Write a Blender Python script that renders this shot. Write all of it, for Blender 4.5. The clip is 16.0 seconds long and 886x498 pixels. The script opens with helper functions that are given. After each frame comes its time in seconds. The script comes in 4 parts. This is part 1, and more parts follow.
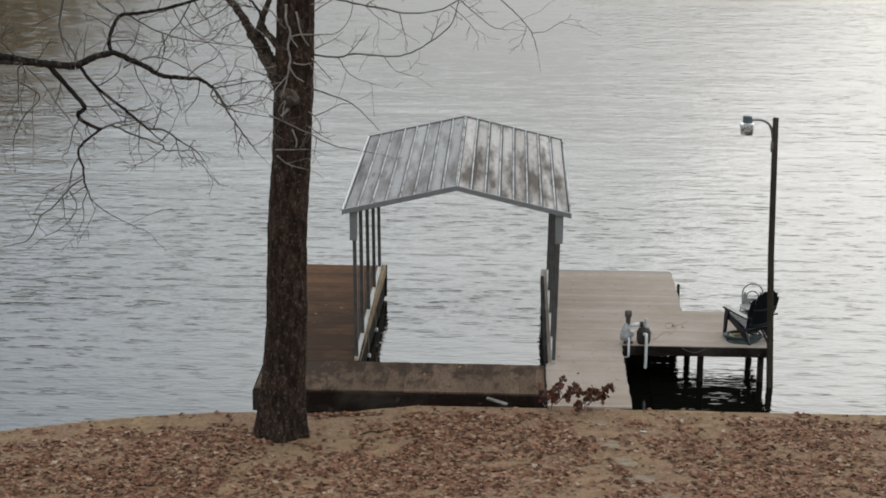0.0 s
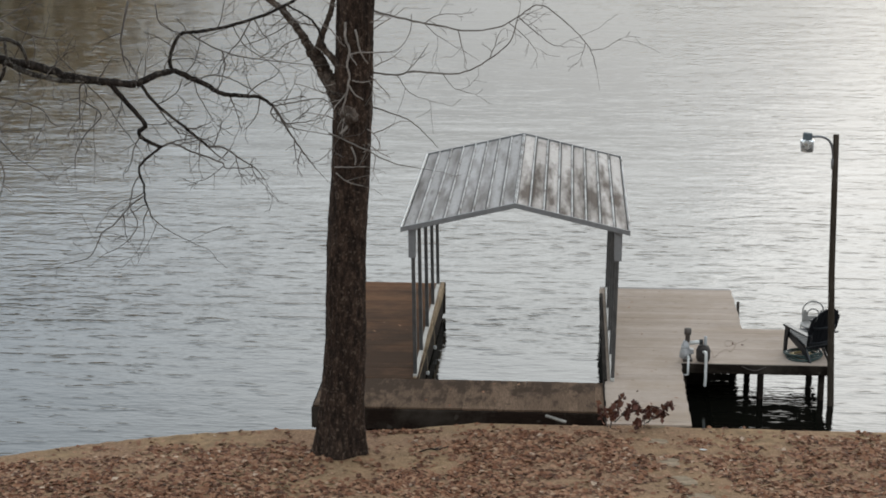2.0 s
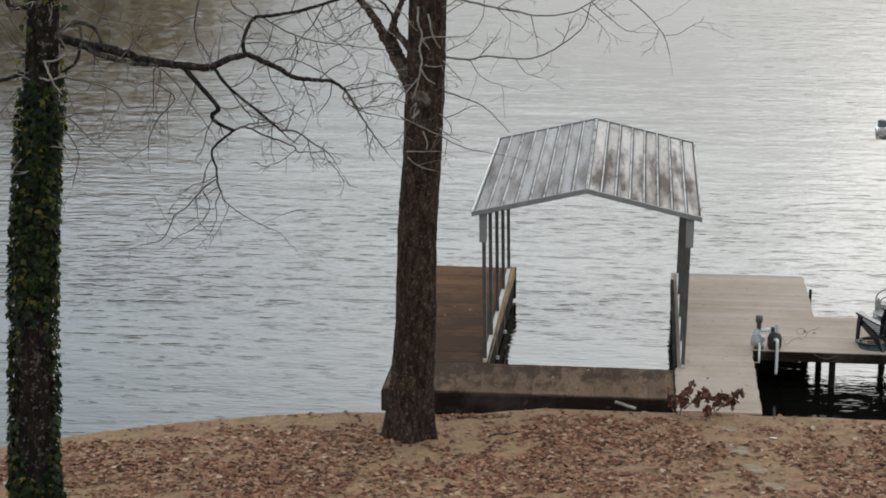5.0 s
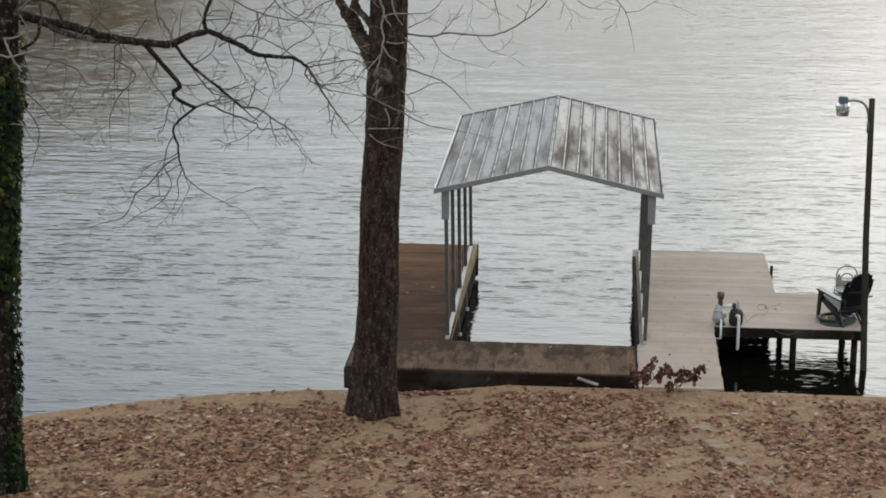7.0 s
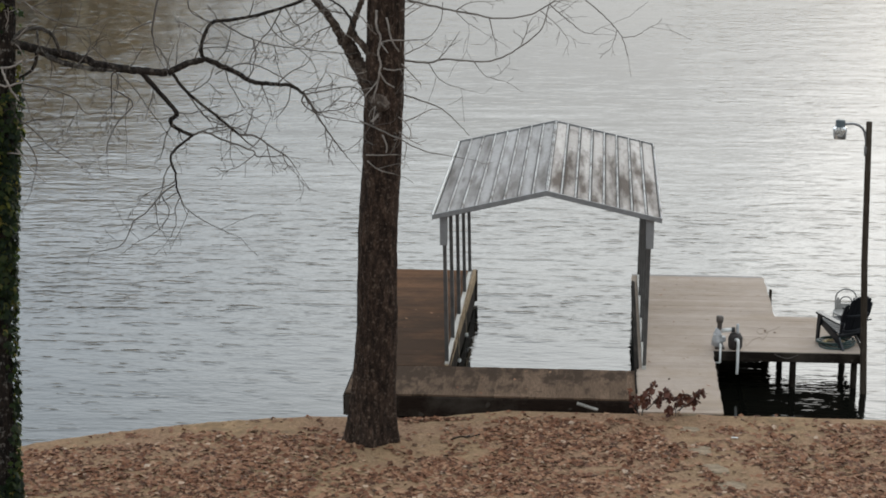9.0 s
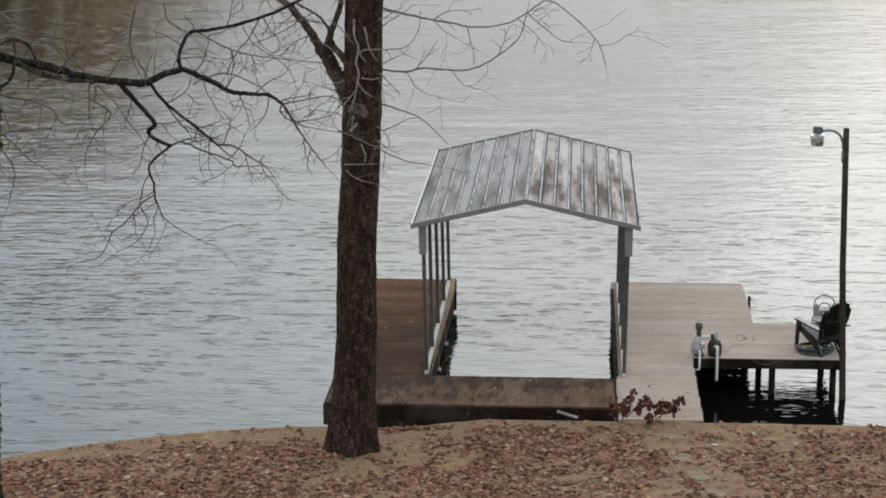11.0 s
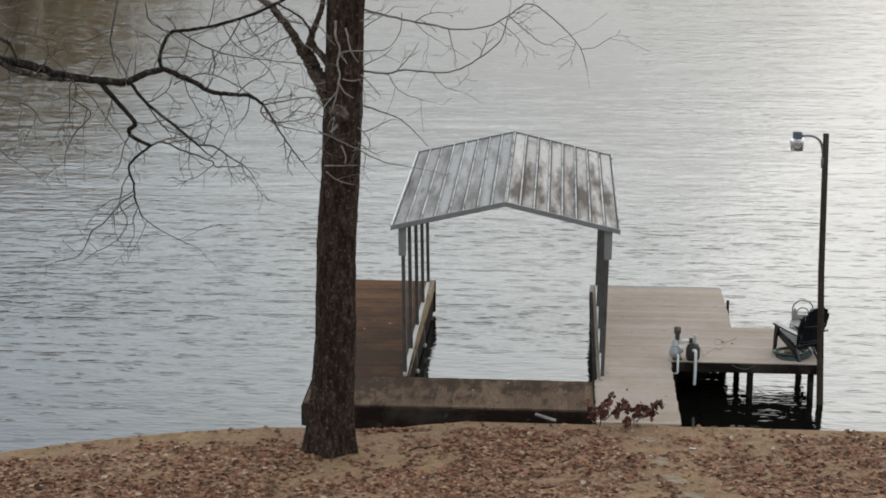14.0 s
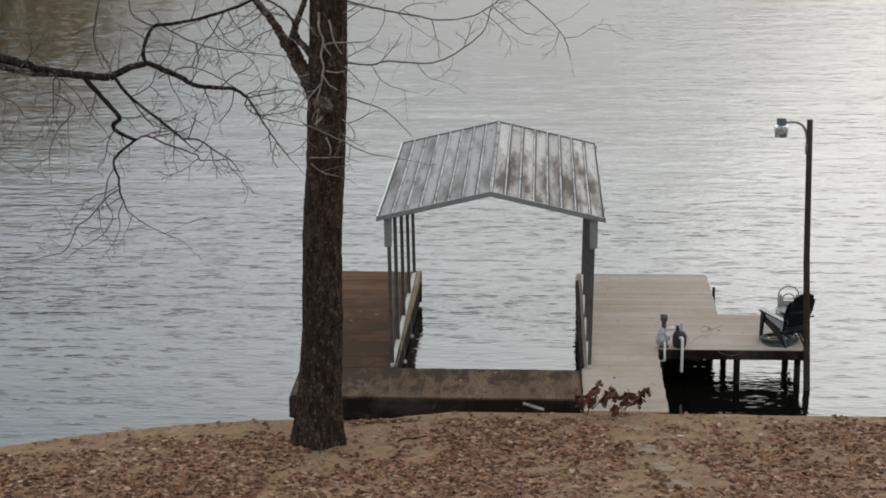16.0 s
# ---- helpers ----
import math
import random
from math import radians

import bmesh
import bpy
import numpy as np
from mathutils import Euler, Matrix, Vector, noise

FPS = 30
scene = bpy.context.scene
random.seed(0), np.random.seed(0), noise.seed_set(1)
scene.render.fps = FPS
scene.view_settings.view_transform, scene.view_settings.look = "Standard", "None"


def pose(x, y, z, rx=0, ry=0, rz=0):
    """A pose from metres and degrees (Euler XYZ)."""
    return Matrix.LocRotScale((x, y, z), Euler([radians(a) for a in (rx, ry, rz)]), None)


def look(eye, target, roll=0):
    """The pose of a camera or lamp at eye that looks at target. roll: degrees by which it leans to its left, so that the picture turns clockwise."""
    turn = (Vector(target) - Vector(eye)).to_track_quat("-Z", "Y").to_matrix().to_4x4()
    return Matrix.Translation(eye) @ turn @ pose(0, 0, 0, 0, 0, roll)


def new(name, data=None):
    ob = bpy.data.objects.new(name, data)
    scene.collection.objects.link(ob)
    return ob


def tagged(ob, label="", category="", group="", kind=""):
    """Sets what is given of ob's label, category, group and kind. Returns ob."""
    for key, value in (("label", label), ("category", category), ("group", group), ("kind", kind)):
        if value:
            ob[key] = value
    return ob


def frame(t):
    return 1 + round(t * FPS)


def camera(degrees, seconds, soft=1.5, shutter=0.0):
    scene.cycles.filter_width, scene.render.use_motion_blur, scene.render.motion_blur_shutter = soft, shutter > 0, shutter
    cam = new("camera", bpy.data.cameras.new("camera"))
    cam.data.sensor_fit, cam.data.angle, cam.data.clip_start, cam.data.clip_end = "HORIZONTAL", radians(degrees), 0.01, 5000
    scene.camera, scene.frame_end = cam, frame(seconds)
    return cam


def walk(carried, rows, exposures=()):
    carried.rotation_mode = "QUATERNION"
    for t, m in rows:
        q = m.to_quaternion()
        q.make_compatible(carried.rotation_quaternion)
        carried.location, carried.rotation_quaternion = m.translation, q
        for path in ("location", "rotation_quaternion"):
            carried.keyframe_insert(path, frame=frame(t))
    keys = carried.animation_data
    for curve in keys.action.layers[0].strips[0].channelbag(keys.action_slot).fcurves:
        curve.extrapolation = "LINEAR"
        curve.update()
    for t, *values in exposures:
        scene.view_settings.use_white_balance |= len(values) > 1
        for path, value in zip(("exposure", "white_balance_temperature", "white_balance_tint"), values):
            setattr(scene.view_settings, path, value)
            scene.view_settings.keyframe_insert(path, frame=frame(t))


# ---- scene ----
# The camera stands on a raised porch above a lake bank and turns where it is.
EYE = (0.0, 0.0, 10.7)
cam = camera(25.6, 16.0, soft=1.8)
PATH = [
    (0.0, 0.009, -0.011, 1.934, -14.896, 0.530),
    (0.5, -0.016, 0.011, 1.987, -15.217, 0.486),
    (1.0, -0.016, 0.006, 2.425, -15.155, 0.320),
    (1.5, -0.022, 0.018, 3.019, -14.713, 0.184),
    (2.0, -0.008, -0.021, 3.686, -14.377, 0.084),
    (2.5, 0.007, 0.007, 4.559, -14.166, -0.148),
    (3.0, 0.017, -0.008, 5.238, -14.596, -0.062),
    (3.2, 0.017, -0.007, 5.524, -14.723, -0.028),
    (4.2, 0.010, 0.000, 6.050, -14.900, 0.040),
    (5.3, 0.002, 0.009, 5.681, -14.860, 0.138),
    (5.5, 0.003, 0.004, 5.532, -14.828, 0.224),
    (6.0, -0.019, -0.003, 5.106, -14.886, 0.323),
    (6.5, -0.018, -0.004, 4.846, -15.136, 0.370),
    (7.0, -0.012, -0.009, 4.680, -15.521, 0.205),
    (7.5, -0.006, -0.002, 4.689, -15.585, 0.076),
    (8.0, 0.013, -0.007, 4.734, -15.207, -0.162),
    (8.5, 0.013, 0.001, 4.751, -14.699, -0.257),
    (9.0, 0.024, 0.002, 4.703, -14.779, -0.179),
    (9.2, 0.019, -0.002, 4.643, -14.864, -0.212),
    (10.2, 0.014, -0.005, 4.290, -14.620, -0.280),
    (11.3, 0.007, -0.008, 3.926, -14.499, -0.325),
    (11.5, 0.004, -0.003, 3.852, -14.688, -0.216),
    (12.0, 0.005, -0.006, 3.704, -14.728, -0.029),
    (12.5, 0.005, -0.011, 3.609, -14.577, -0.009),
    (13.0, 0.002, -0.012, 3.528, -14.421, 0.067),
    (13.5, 0.002, 0.003, 3.482, -14.418, 0.174),
    (14.0, 0.006, 0.011, 3.412, -14.481, 0.251),
    (14.5, 0.007, 0.001, 3.413, -14.452, 0.164),
    (15.0, -0.016, -0.005, 3.340, -14.932, 0.173),
    (15.5, -0.018, 0.020, 3.174, -14.999, 0.132),
    (16.0, -0.014, 0.026, 2.945, -14.787, -0.330),
]


def aim(sway, rise, yaw, pitch, roll):
    """The camera sways a few centimetres while it turns."""
    a, b = radians(yaw), radians(pitch)
    way = Vector((-math.sin(a) * math.cos(b), math.cos(a) * math.cos(b), math.sin(b)))
    eye = Vector(EYE) + Vector((sway, 0, rise))
    return look(eye, eye + 30 * way, roll)


EXPOSURE = [(0.0, -0.19), (1.0, -0.16), (2.0, -0.11), (2.5, -0.04), (3.0, 0.12), (3.2, 0.12), (5.3, -0.03), (6.0, -0.04), (8.0, -0.02), (9.0, -0.03), (12.0, -0.09), (14.0, -0.11), (15.0, -0.08), (15.5, -0.08), (16.0, -0.21)]
walk(cam, [(row[0], aim(*row[1:])) for row in PATH], EXPOSURE)

# ---- light ----
SUN_EL, SUN_AZ = radians(20), radians(25)
world = bpy.data.worlds.new("sky")
scene.world = world
world.use_nodes = True
wn, wl = world.node_tree.nodes, world.node_tree.links
sky = wn.new("ShaderNodeTexSky")
sky.sky_type = "NISHITA"
sky.sun_disc = False
sky.sun_elevation, sky.sun_rotation = SUN_EL, SUN_AZ
sky.dust_density, sky.air_density, sky.ozone_density = 6.0, 1.0, 1.0
soften = wn.new("ShaderNodeHueSaturation")
soften.inputs["Saturation"].default_value = 0.35
wl.new(sky.outputs[0], soften.inputs["Color"])
cloud = wn.new("ShaderNodeMix")
cloud.data_type = "RGBA"
cloud.inputs[0].default_value = 0.83
# an overcast dome grows brighter towards the zenith
up = wn.new("ShaderNodeSeparateXYZ")
wl.new(wn.new("ShaderNodeTexCoord").outputs["Generated"], up.inputs[0])
dome = wn.new("ShaderNodeValToRGB")
dome.color_ramp.elements[0].color = (0.16, 0.174, 0.182, 1)
dome.color_ramp.elements[1].color = (1.02, 1.086, 1.105, 1)
dome.color_ramp.elements[1].position = 0.3
for height, shade in ((0.19, (0.315, 0.337, 0.345, 1)), (0.245, (0.84, 0.896, 0.912, 1)), (0.42, (0.94, 1.0, 1.017, 1))):
    dome.color_ramp.elements.new(height).color = shade
zenith = dome.color_ramp.elements.new(0.8)
zenith.color = (0.47, 0.5, 0.514, 1)
wl.new(up.outputs["Z"], dome.inputs[0])
gain = wn.new("ShaderNodeVectorMath")
gain.operation = "MULTIPLY"
wl.new(dome.outputs[0], gain.inputs[0])
# the cloud is thinner round the hidden sun
toward = wn.new("ShaderNodeVectorMath")
toward.operation = "DOT_PRODUCT"
toward.inputs[1].default_value = (math.sin(SUN_AZ), math.cos(SUN_AZ), 0.0)
wl.new(up.inputs[0].links[0].from_socket, toward.inputs[0])
thin = wn.new("ShaderNodeValToRGB")
thin.color_ramp.elements[0].position, thin.color_ramp.elements[0].color = 0.7, (0.56, 0.59, 0.63, 1)
thin.color_ramp.elements[1].position, thin.color_ramp.elements[1].color = 0.86, (0.87, 0.856, 0.846, 1)
wl.new(toward.outputs["Value"], thin.inputs[0])
veil = wn.new("ShaderNodeVectorMath")
veil.operation = "SCALE"
veil.inputs["Scale"].default_value = 25.5
wl.new(thin.outputs[0], veil.inputs[0])
wl.new(veil.outputs[0], gain.inputs[1])
wl.new(gain.outputs[0], cloud.inputs[7])
wl.new(soften.outputs[0], cloud.inputs[6])
wl.new(cloud.outputs[2], wn["Background"].inputs["Color"])
wn["Background"].inputs["Strength"].default_value = 0.15

sun = new("sun", bpy.data.lights.new("sun", "SUN"))
sun.data.energy, sun.data.angle, sun.data.color = 0.27, radians(40), (1.0, 0.95, 0.87)
sun_way = Vector((math.sin(SUN_AZ) * math.cos(SUN_EL), math.cos(SUN_AZ) * math.cos(SUN_EL), math.sin(SUN_EL)))
sun.matrix_world = look(sun_way * 60, (0, 0, 0))

# ---- materials ----


def material(name, rough=0.8, metal=0.0, ior=1.45):
    m = bpy.data.materials.new(name)
    m.use_nodes = True
    b = m.node_tree.nodes["Principled BSDF"]
    b.inputs["Roughness"].default_value = rough
    b.inputs["Metallic"].default_value = metal
    b.inputs["IOR"].default_value = ior
    if rough >= 0.75:
        b.inputs["Specular IOR Level"].default_value = 0.2
    return m, m.node_tree.nodes, m.node_tree.links, b


def noise_node(n, l, scale, detail=4.0, rough=0.6, stretch=(1, 1, 1), space="Object", spread=0.0):
    """Noise over a stretched object or world space."""
    if space == "World":
        co = n.new("ShaderNodeNewGeometry").outputs["Position"]
    else:
        co = n.new("ShaderNodeTexCoord").outputs["Object"]
    mp = n.new("ShaderNodeMapping")
    mp.inputs["Scale"].default_value = stretch
    l.new(co, mp.inputs["Vector"])
    if spread:
        info = n.new("ShaderNodeObjectInfo")
        mul = n.new("ShaderNodeMath")
        mul.operation = "MULTIPLY"
        mul.inputs[1].default_value = spread
        l.new(info.outputs["Random"], mul.inputs[0])
        l.new(mul.outputs[0], mp.inputs["Location"])
    t = n.new("ShaderNodeTexNoise")
    t.inputs["Scale"].default_value, t.inputs["Detail"].default_value, t.inputs["Roughness"].default_value = scale, detail, rough
    l.new(mp.outputs[0], t.inputs["Vector"])
    return t.outputs["Fac"]


def ramp(n, l, fac, stops):
    r = n.new("ShaderNodeValToRGB")
    while len(r.color_ramp.elements) < len(stops):
        r.color_ramp.elements.new(0.5)
    for e, (p, c) in zip(r.color_ramp.elements, stops):
        e.position = p
        e.color = (*c, 1) if len(c) == 3 else c
    l.new(fac, r.inputs[0])
    return r.outputs[0]


def blend(n, l, fac, a, b, mode="MIX"):
    m = n.new("ShaderNodeMix")
    m.data_type, m.blend_type = "RGBA", mode
    for sock, v in ((m.inputs[0], fac), (m.inputs[6], a), (m.inputs[7], b)):
        if isinstance(v, (int, float)):
            sock.default_value = v
        elif isinstance(v, tuple):
            sock.default_value = (*v, 1)
        else:
            l.new(v, sock)
    return m.outputs[2]


def bump(n, l, b, height, strength=0.4, distance=0.01):
    p = n.new("ShaderNodeBump")
    p.inputs["Strength"].default_value, p.inputs["Distance"].default_value = strength, distance
    l.new(height, p.inputs["Height"])
    l.new(p.outputs[0], b.inputs["Normal"])


def random_of_object(n):
    return n.new("ShaderNodeObjectInfo").outputs["Random"]


def random_of_island(n):
    return n.new("ShaderNodeNewGeometry").outputs["Random Per Island"]


def plain(name, color, rough=0.6, metal=0.0, vary=0.25, scale=12.0):
    m, n, l, b = material(name, rough, metal)
    f = noise_node(n, l, scale)
    dark = tuple(c * (1 - vary) for c in color)
    light = tuple(min(1, c * (1 + vary)) for c in color)
    l.new(ramp(n, l, f, [(0.3, dark), (0.7, light)]), b.inputs["Base Color"])
    bump(n, l, b, noise_node(n, l, scale * 6), 0.2, 0.003)
    return m


def weathered_wood(name, dark, mid, light, along=(1, 12, 12), stain=(0.06, 0.05, 0.04), stain_from=0.62, tone=0.62, blotch=1.7, stretch=(1, 1, 1), trend=(), edge=0.16, own=False):
    """Boards: grain along one axis, a tone for each board, damp blotches that run over the boards. own: each board has
    its own stains. trend: an axis, where the boards are palest, where they are darkest, and how far they go to the
    stain colour.
    """
    m, n, l, b = material(name, 0.85)
    b.inputs["Specular IOR Level"].default_value = 0.06
    grain = noise_node(n, l, 6.0, 6, 0.65, along, spread=40.0)
    c = ramp(n, l, grain, [(0.25, dark), (0.5, mid), (0.75, light)])
    c = blend(n, l, 1.0, c, ramp(n, l, random_of_object(n), [(0.0, (tone, tone, tone)), (1.0, (1.0, 1.0, 1.0))]), "MULTIPLY")
    f = noise_node(n, l, blotch, 5, 0.65, stretch, "World")
    if own:
        each = n.new("ShaderNodeMath")
        each.operation = "MULTIPLY_ADD"
        each.inputs[1].default_value, each.inputs[2].default_value = 0.6, -0.3
        l.new(noise_node(n, l, blotch, 4, 0.6, stretch, "Object", 60.0), each.inputs[0])
        sum_ = n.new("ShaderNodeMath")
        l.new(f, sum_.inputs[0])
        l.new(each.outputs[0], sum_.inputs[1])
        f = sum_.outputs[0]
    # boards darken steadily along the axis, from the first end to the second
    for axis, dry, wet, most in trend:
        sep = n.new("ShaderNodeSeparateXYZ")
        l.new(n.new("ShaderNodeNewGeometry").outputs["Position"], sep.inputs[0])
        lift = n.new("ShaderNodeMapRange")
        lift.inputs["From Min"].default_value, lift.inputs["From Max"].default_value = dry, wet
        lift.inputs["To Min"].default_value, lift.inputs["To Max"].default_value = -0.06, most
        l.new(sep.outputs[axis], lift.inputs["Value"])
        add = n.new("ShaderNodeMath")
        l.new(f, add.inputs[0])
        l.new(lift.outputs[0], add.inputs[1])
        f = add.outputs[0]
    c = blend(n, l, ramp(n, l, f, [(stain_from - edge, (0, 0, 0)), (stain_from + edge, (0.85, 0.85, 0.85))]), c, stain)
    knots = noise_node(n, l, 7.5, 1, 0.4, space="World")
    c = blend(n, l, ramp(n, l, knots, [(0.7, (0, 0, 0)), (0.75, (0.65, 0.65, 0.65))]), c, stain)
    l.new(c, b.inputs["Base Color"])
    bump(n, l, b, grain, 0.5, 0.004)
    return m


# brown water, long low ripples that run across the view
WATER, n, l, b = material("lake_water", 0.03, 0.0, 1.333)
b.inputs["Base Color"].default_value = (0.004, 0.004, 0.003, 1)
swell = noise_node(n, l, 0.5, 2, 0.5, (0.5, 1.1, 1), "World")
chop = noise_node(n, l, 1.9, 2, 0.55, (0.55, 1.4, 1), "World")
fine = noise_node(n, l, 7.0, 2, 0.55, (0.6, 1.4, 1), "World")
gust = ramp(n, l, noise_node(n, l, 0.09, 3, 0.55, (0.6, 1.2, 1), "World"), [(0.32, (0.4, 0.4, 0.4)), (0.66, (1, 1, 1))])
# the bank shelters the shallows, the breeze dies out again over the open lake
out = n.new("ShaderNodeSeparateXYZ")
l.new(n.new("ShaderNodeNewGeometry").outputs["Position"], out.inputs[0])
reach = n.new("ShaderNodeMapRange")
reach.inputs["From Min"].default_value, reach.inputs["From Max"].default_value = 30.0, 70.0
l.new(out.outputs["Y"], reach.inputs["Value"])
breeze = ramp(n, l, reach.outputs[0], [(0.0, (0.26, 0.26, 0.26)), (0.07, (0.33, 0.33, 0.33)), (0.14, (1, 1, 1)), (0.3, (1, 1, 1)), (0.42, (0.7, 0.7, 0.7)), (0.7, (0.22, 0.22, 0.22))])


def arith(op, a, b2, c2=0.0):
    k = n.new("ShaderNodeMath")
    k.operation = op
    for sock, v in zip(k.inputs, (a, b2, c2)):
        if isinstance(v, float):
            sock.default_value = v
        else:
            l.new(v, sock)
    return k.outputs[0]


side = n.new("ShaderNodeMapRange")
side.inputs["From Min"].default_value, side.inputs["From Max"].default_value = -6.0, -4.0
side.inputs["To Min"].default_value, side.inputs["To Max"].default_value = 0.7, 0.3
l.new(out.outputs["X"], side.inputs["Value"])
open_side = n.new("ShaderNodeMapRange")
open_side.inputs["From Min"].default_value, open_side.inputs["From Max"].default_value = 1.9, 3.2
open_side.inputs["To Min"].default_value, open_side.inputs["To Max"].default_value = 0.0, 0.75
l.new(out.outputs["X"], open_side.inputs["Value"])
lee = arith("MAXIMUM", side.outputs[0], open_side.outputs[0])
crest = ramp(n, l, noise_node(n, l, 2.5, 2, 0.5, (0.5, 1.65, 1), "World"), [(0.53, (0, 0, 0)), (0.6, (0.3, 0.3, 0.3)), (0.68, (1, 1, 1)), (0.8, (0.6, 0.6, 0.6))])
ripples = arith("MULTIPLY", arith("MULTIPLY_ADD", fine, 0.12, arith("MULTIPLY_ADD", crest, 0.145, arith("MULTIPLY", chop, 0.3))), arith("MULTIPLY", gust, arith("MAXIMUM", breeze, lee)))
bump(n, l, b, arith("MULTIPLY_ADD", swell, 0.34, ripples), 1.0, 0.076)

# bank: leaf litter over thin dry turf and bare clay
GROUND, n, l, b = material("leaf_littered_turf", 0.95)
big = noise_node(n, l, 0.45, 4, 0.6, space="World")
mid = noise_node(n, l, 5.0, 5, 0.7, space="World")
small = noise_node(n, l, 22.0, 4, 0.7, (1, 0.6, 1), "World")
turf = ramp(n, l, mid, [(0.3, (0.13, 0.085, 0.047)), (0.5, (0.232, 0.147, 0.079)), (0.7, (0.32, 0.208, 0.115))])
litter = ramp(n, l, small, [(0.3, (0.1, 0.054, 0.031)), (0.5, (0.205, 0.12, 0.07)), (0.68, (0.3, 0.187, 0.115))])
olive = noise_node(n, l, 0.33, 3, 0.6, (1, 1, 1), "World")
turf = blend(n, l, ramp(n, l, olive, [(0.5, (0, 0, 0)), (0.68, (0.5, 0.5, 0.5))]), turf, (0.16, 0.128, 0.068))
c = blend(n, l, ramp(n, l, big, [(0.4, (0, 0, 0)), (0.6, (1, 1, 1))]), turf, litter)
l.new(c, b.inputs["Base Color"])
bump(n, l, b, small, 0.9, 0.04)

LEAF, n, l, b = material("fallen_leaf", 0.75)
c = ramp(n, l, random_of_island(n), [(0.0, (0.05, 0.021, 0.0105)), (0.35, (0.136, 0.056, 0.029)), (0.7, (0.228, 0.11, 0.06)), (0.97, (0.3, 0.18, 0.108)), (1.0, (0.4, 0.3, 0.22))])
l.new(c, b.inputs["Base Color"])

RUST_LEAF, n, l, b = material("rust_leaf", 0.7)
l.new(ramp(n, l, random_of_island(n), [(0.0, (0.04, 0.013, 0.008)), (0.6, (0.095, 0.031, 0.017)), (1.0, (0.17, 0.068, 0.034))]), b.inputs["Base Color"])

IVY_LEAF, n, l, b = material("ivy_leaf", 0.55)
b.inputs["Specular IOR Level"].default_value = 0.2
# the yellow top stops stand in for leaves lit from behind
c = ramp(n, l, random_of_island(n), [(0.0, (0.003, 0.0065, 0.0024)), (0.5, (0.0085, 0.0165, 0.0055)), (0.82, (0.019, 0.031, 0.009)), (0.93, (0.045, 0.052, 0.014)), (1.0, (0.12, 0.105, 0.03))])
l.new(c, b.inputs["Base Color"])
# thin leaves let the light behind them through, yellowed
glow = n.new("ShaderNodeBsdfTranslucent")
l.new(blend(n, l, 1.0, c, (6.5, 5.6, 3.0), "MULTIPLY"), glow.inputs["Color"])
both = n.new("ShaderNodeMixShader")
both.inputs[0].default_value = 0.45
l.new(b.outputs[0], both.inputs[1])
l.new(glow.outputs[0], both.inputs[2])
l.new(both.outputs[0], n["Material Output"].inputs["Surface"])


def bark(name, dark, mid, light, lichen, patches):
    """Upright plates parted by dark cracks, pale lichen flecks and patches."""
    m, n, l, b = material(name, 0.9)
    co = n.new("ShaderNodeTexCoord").outputs["Object"]
    warp = n.new("ShaderNodeTexNoise")
    warp.inputs["Scale"].default_value, warp.inputs["Detail"].default_value = 9.0, 3.0
    l.new(co, warp.inputs["Vector"])
    bend = n.new("ShaderNodeVectorMath")
    bend.operation = "MULTIPLY_ADD"
    bend.inputs[1].default_value = (0.14, 0.14, 0.2)
    l.new(warp.outputs["Color"], bend.inputs[0])
    l.new(co, bend.inputs[2])
    mp = n.new("ShaderNodeMapping")
    mp.inputs["Scale"].default_value = (1, 1, 0.25)
    l.new(bend.outputs[0], mp.inputs["Vector"])
    cells = []
    for feature in ("DISTANCE_TO_EDGE", "F1"):
        v = n.new("ShaderNodeTexVoronoi")
        v.feature = feature
        v.inputs["Scale"].default_value = 30.0
        l.new(mp.outputs[0], v.inputs["Vector"])
        cells.append(v)
    crack = ramp(n, l, cells[0].outputs["Distance"], [(0.0, (0.35, 0.35, 0.35)), (0.25, (1, 1, 1))])
    tone = n.new("ShaderNodeSeparateColor")
    l.new(cells[1].outputs["Color"], tone.inputs[0])
    c = ramp(n, l, tone.outputs[0], [(0.1, dark), (0.55, mid), (0.95, light)])
    c = blend(n, l, 0.6, c, ramp(n, l, noise_node(n, l, 26.0, 4, 0.7, (1, 1, 0.4)), [(0.3, dark), (0.5, mid), (0.72, light)]))
    c = blend(n, l, crack, tuple(0.5 * q for q in dark), c)
    furrow = ramp(n, l, noise_node(n, l, 12.0, 5, 0.7, (1, 1, 0.3)), [(0.36, (0, 0, 0)), (0.52, (1, 1, 1))])
    c = blend(n, l, furrow, tuple(0.8 * q for q in dark), c)
    fleck = ramp(n, l, noise_node(n, l, 19.0, 3, 0.6, (1, 1, 0.85)), [(0.57, (0, 0, 0)), (0.65, (0.62, 0.62, 0.62))])
    c = blend(n, l, fleck, c, lichen)
    patch = ramp(n, l, noise_node(n, l, 3.4, 5, 0.7, (1, 1, 0.7)), [(patches, (0, 0, 0)), (patches + 0.1, (0.7, 0.7, 0.7))])
    c = blend(n, l, patch, c, lichen)
    l.new(c, b.inputs["Base Color"])
    bump(n, l, b, furrow, 0.9, 0.03)
    return m


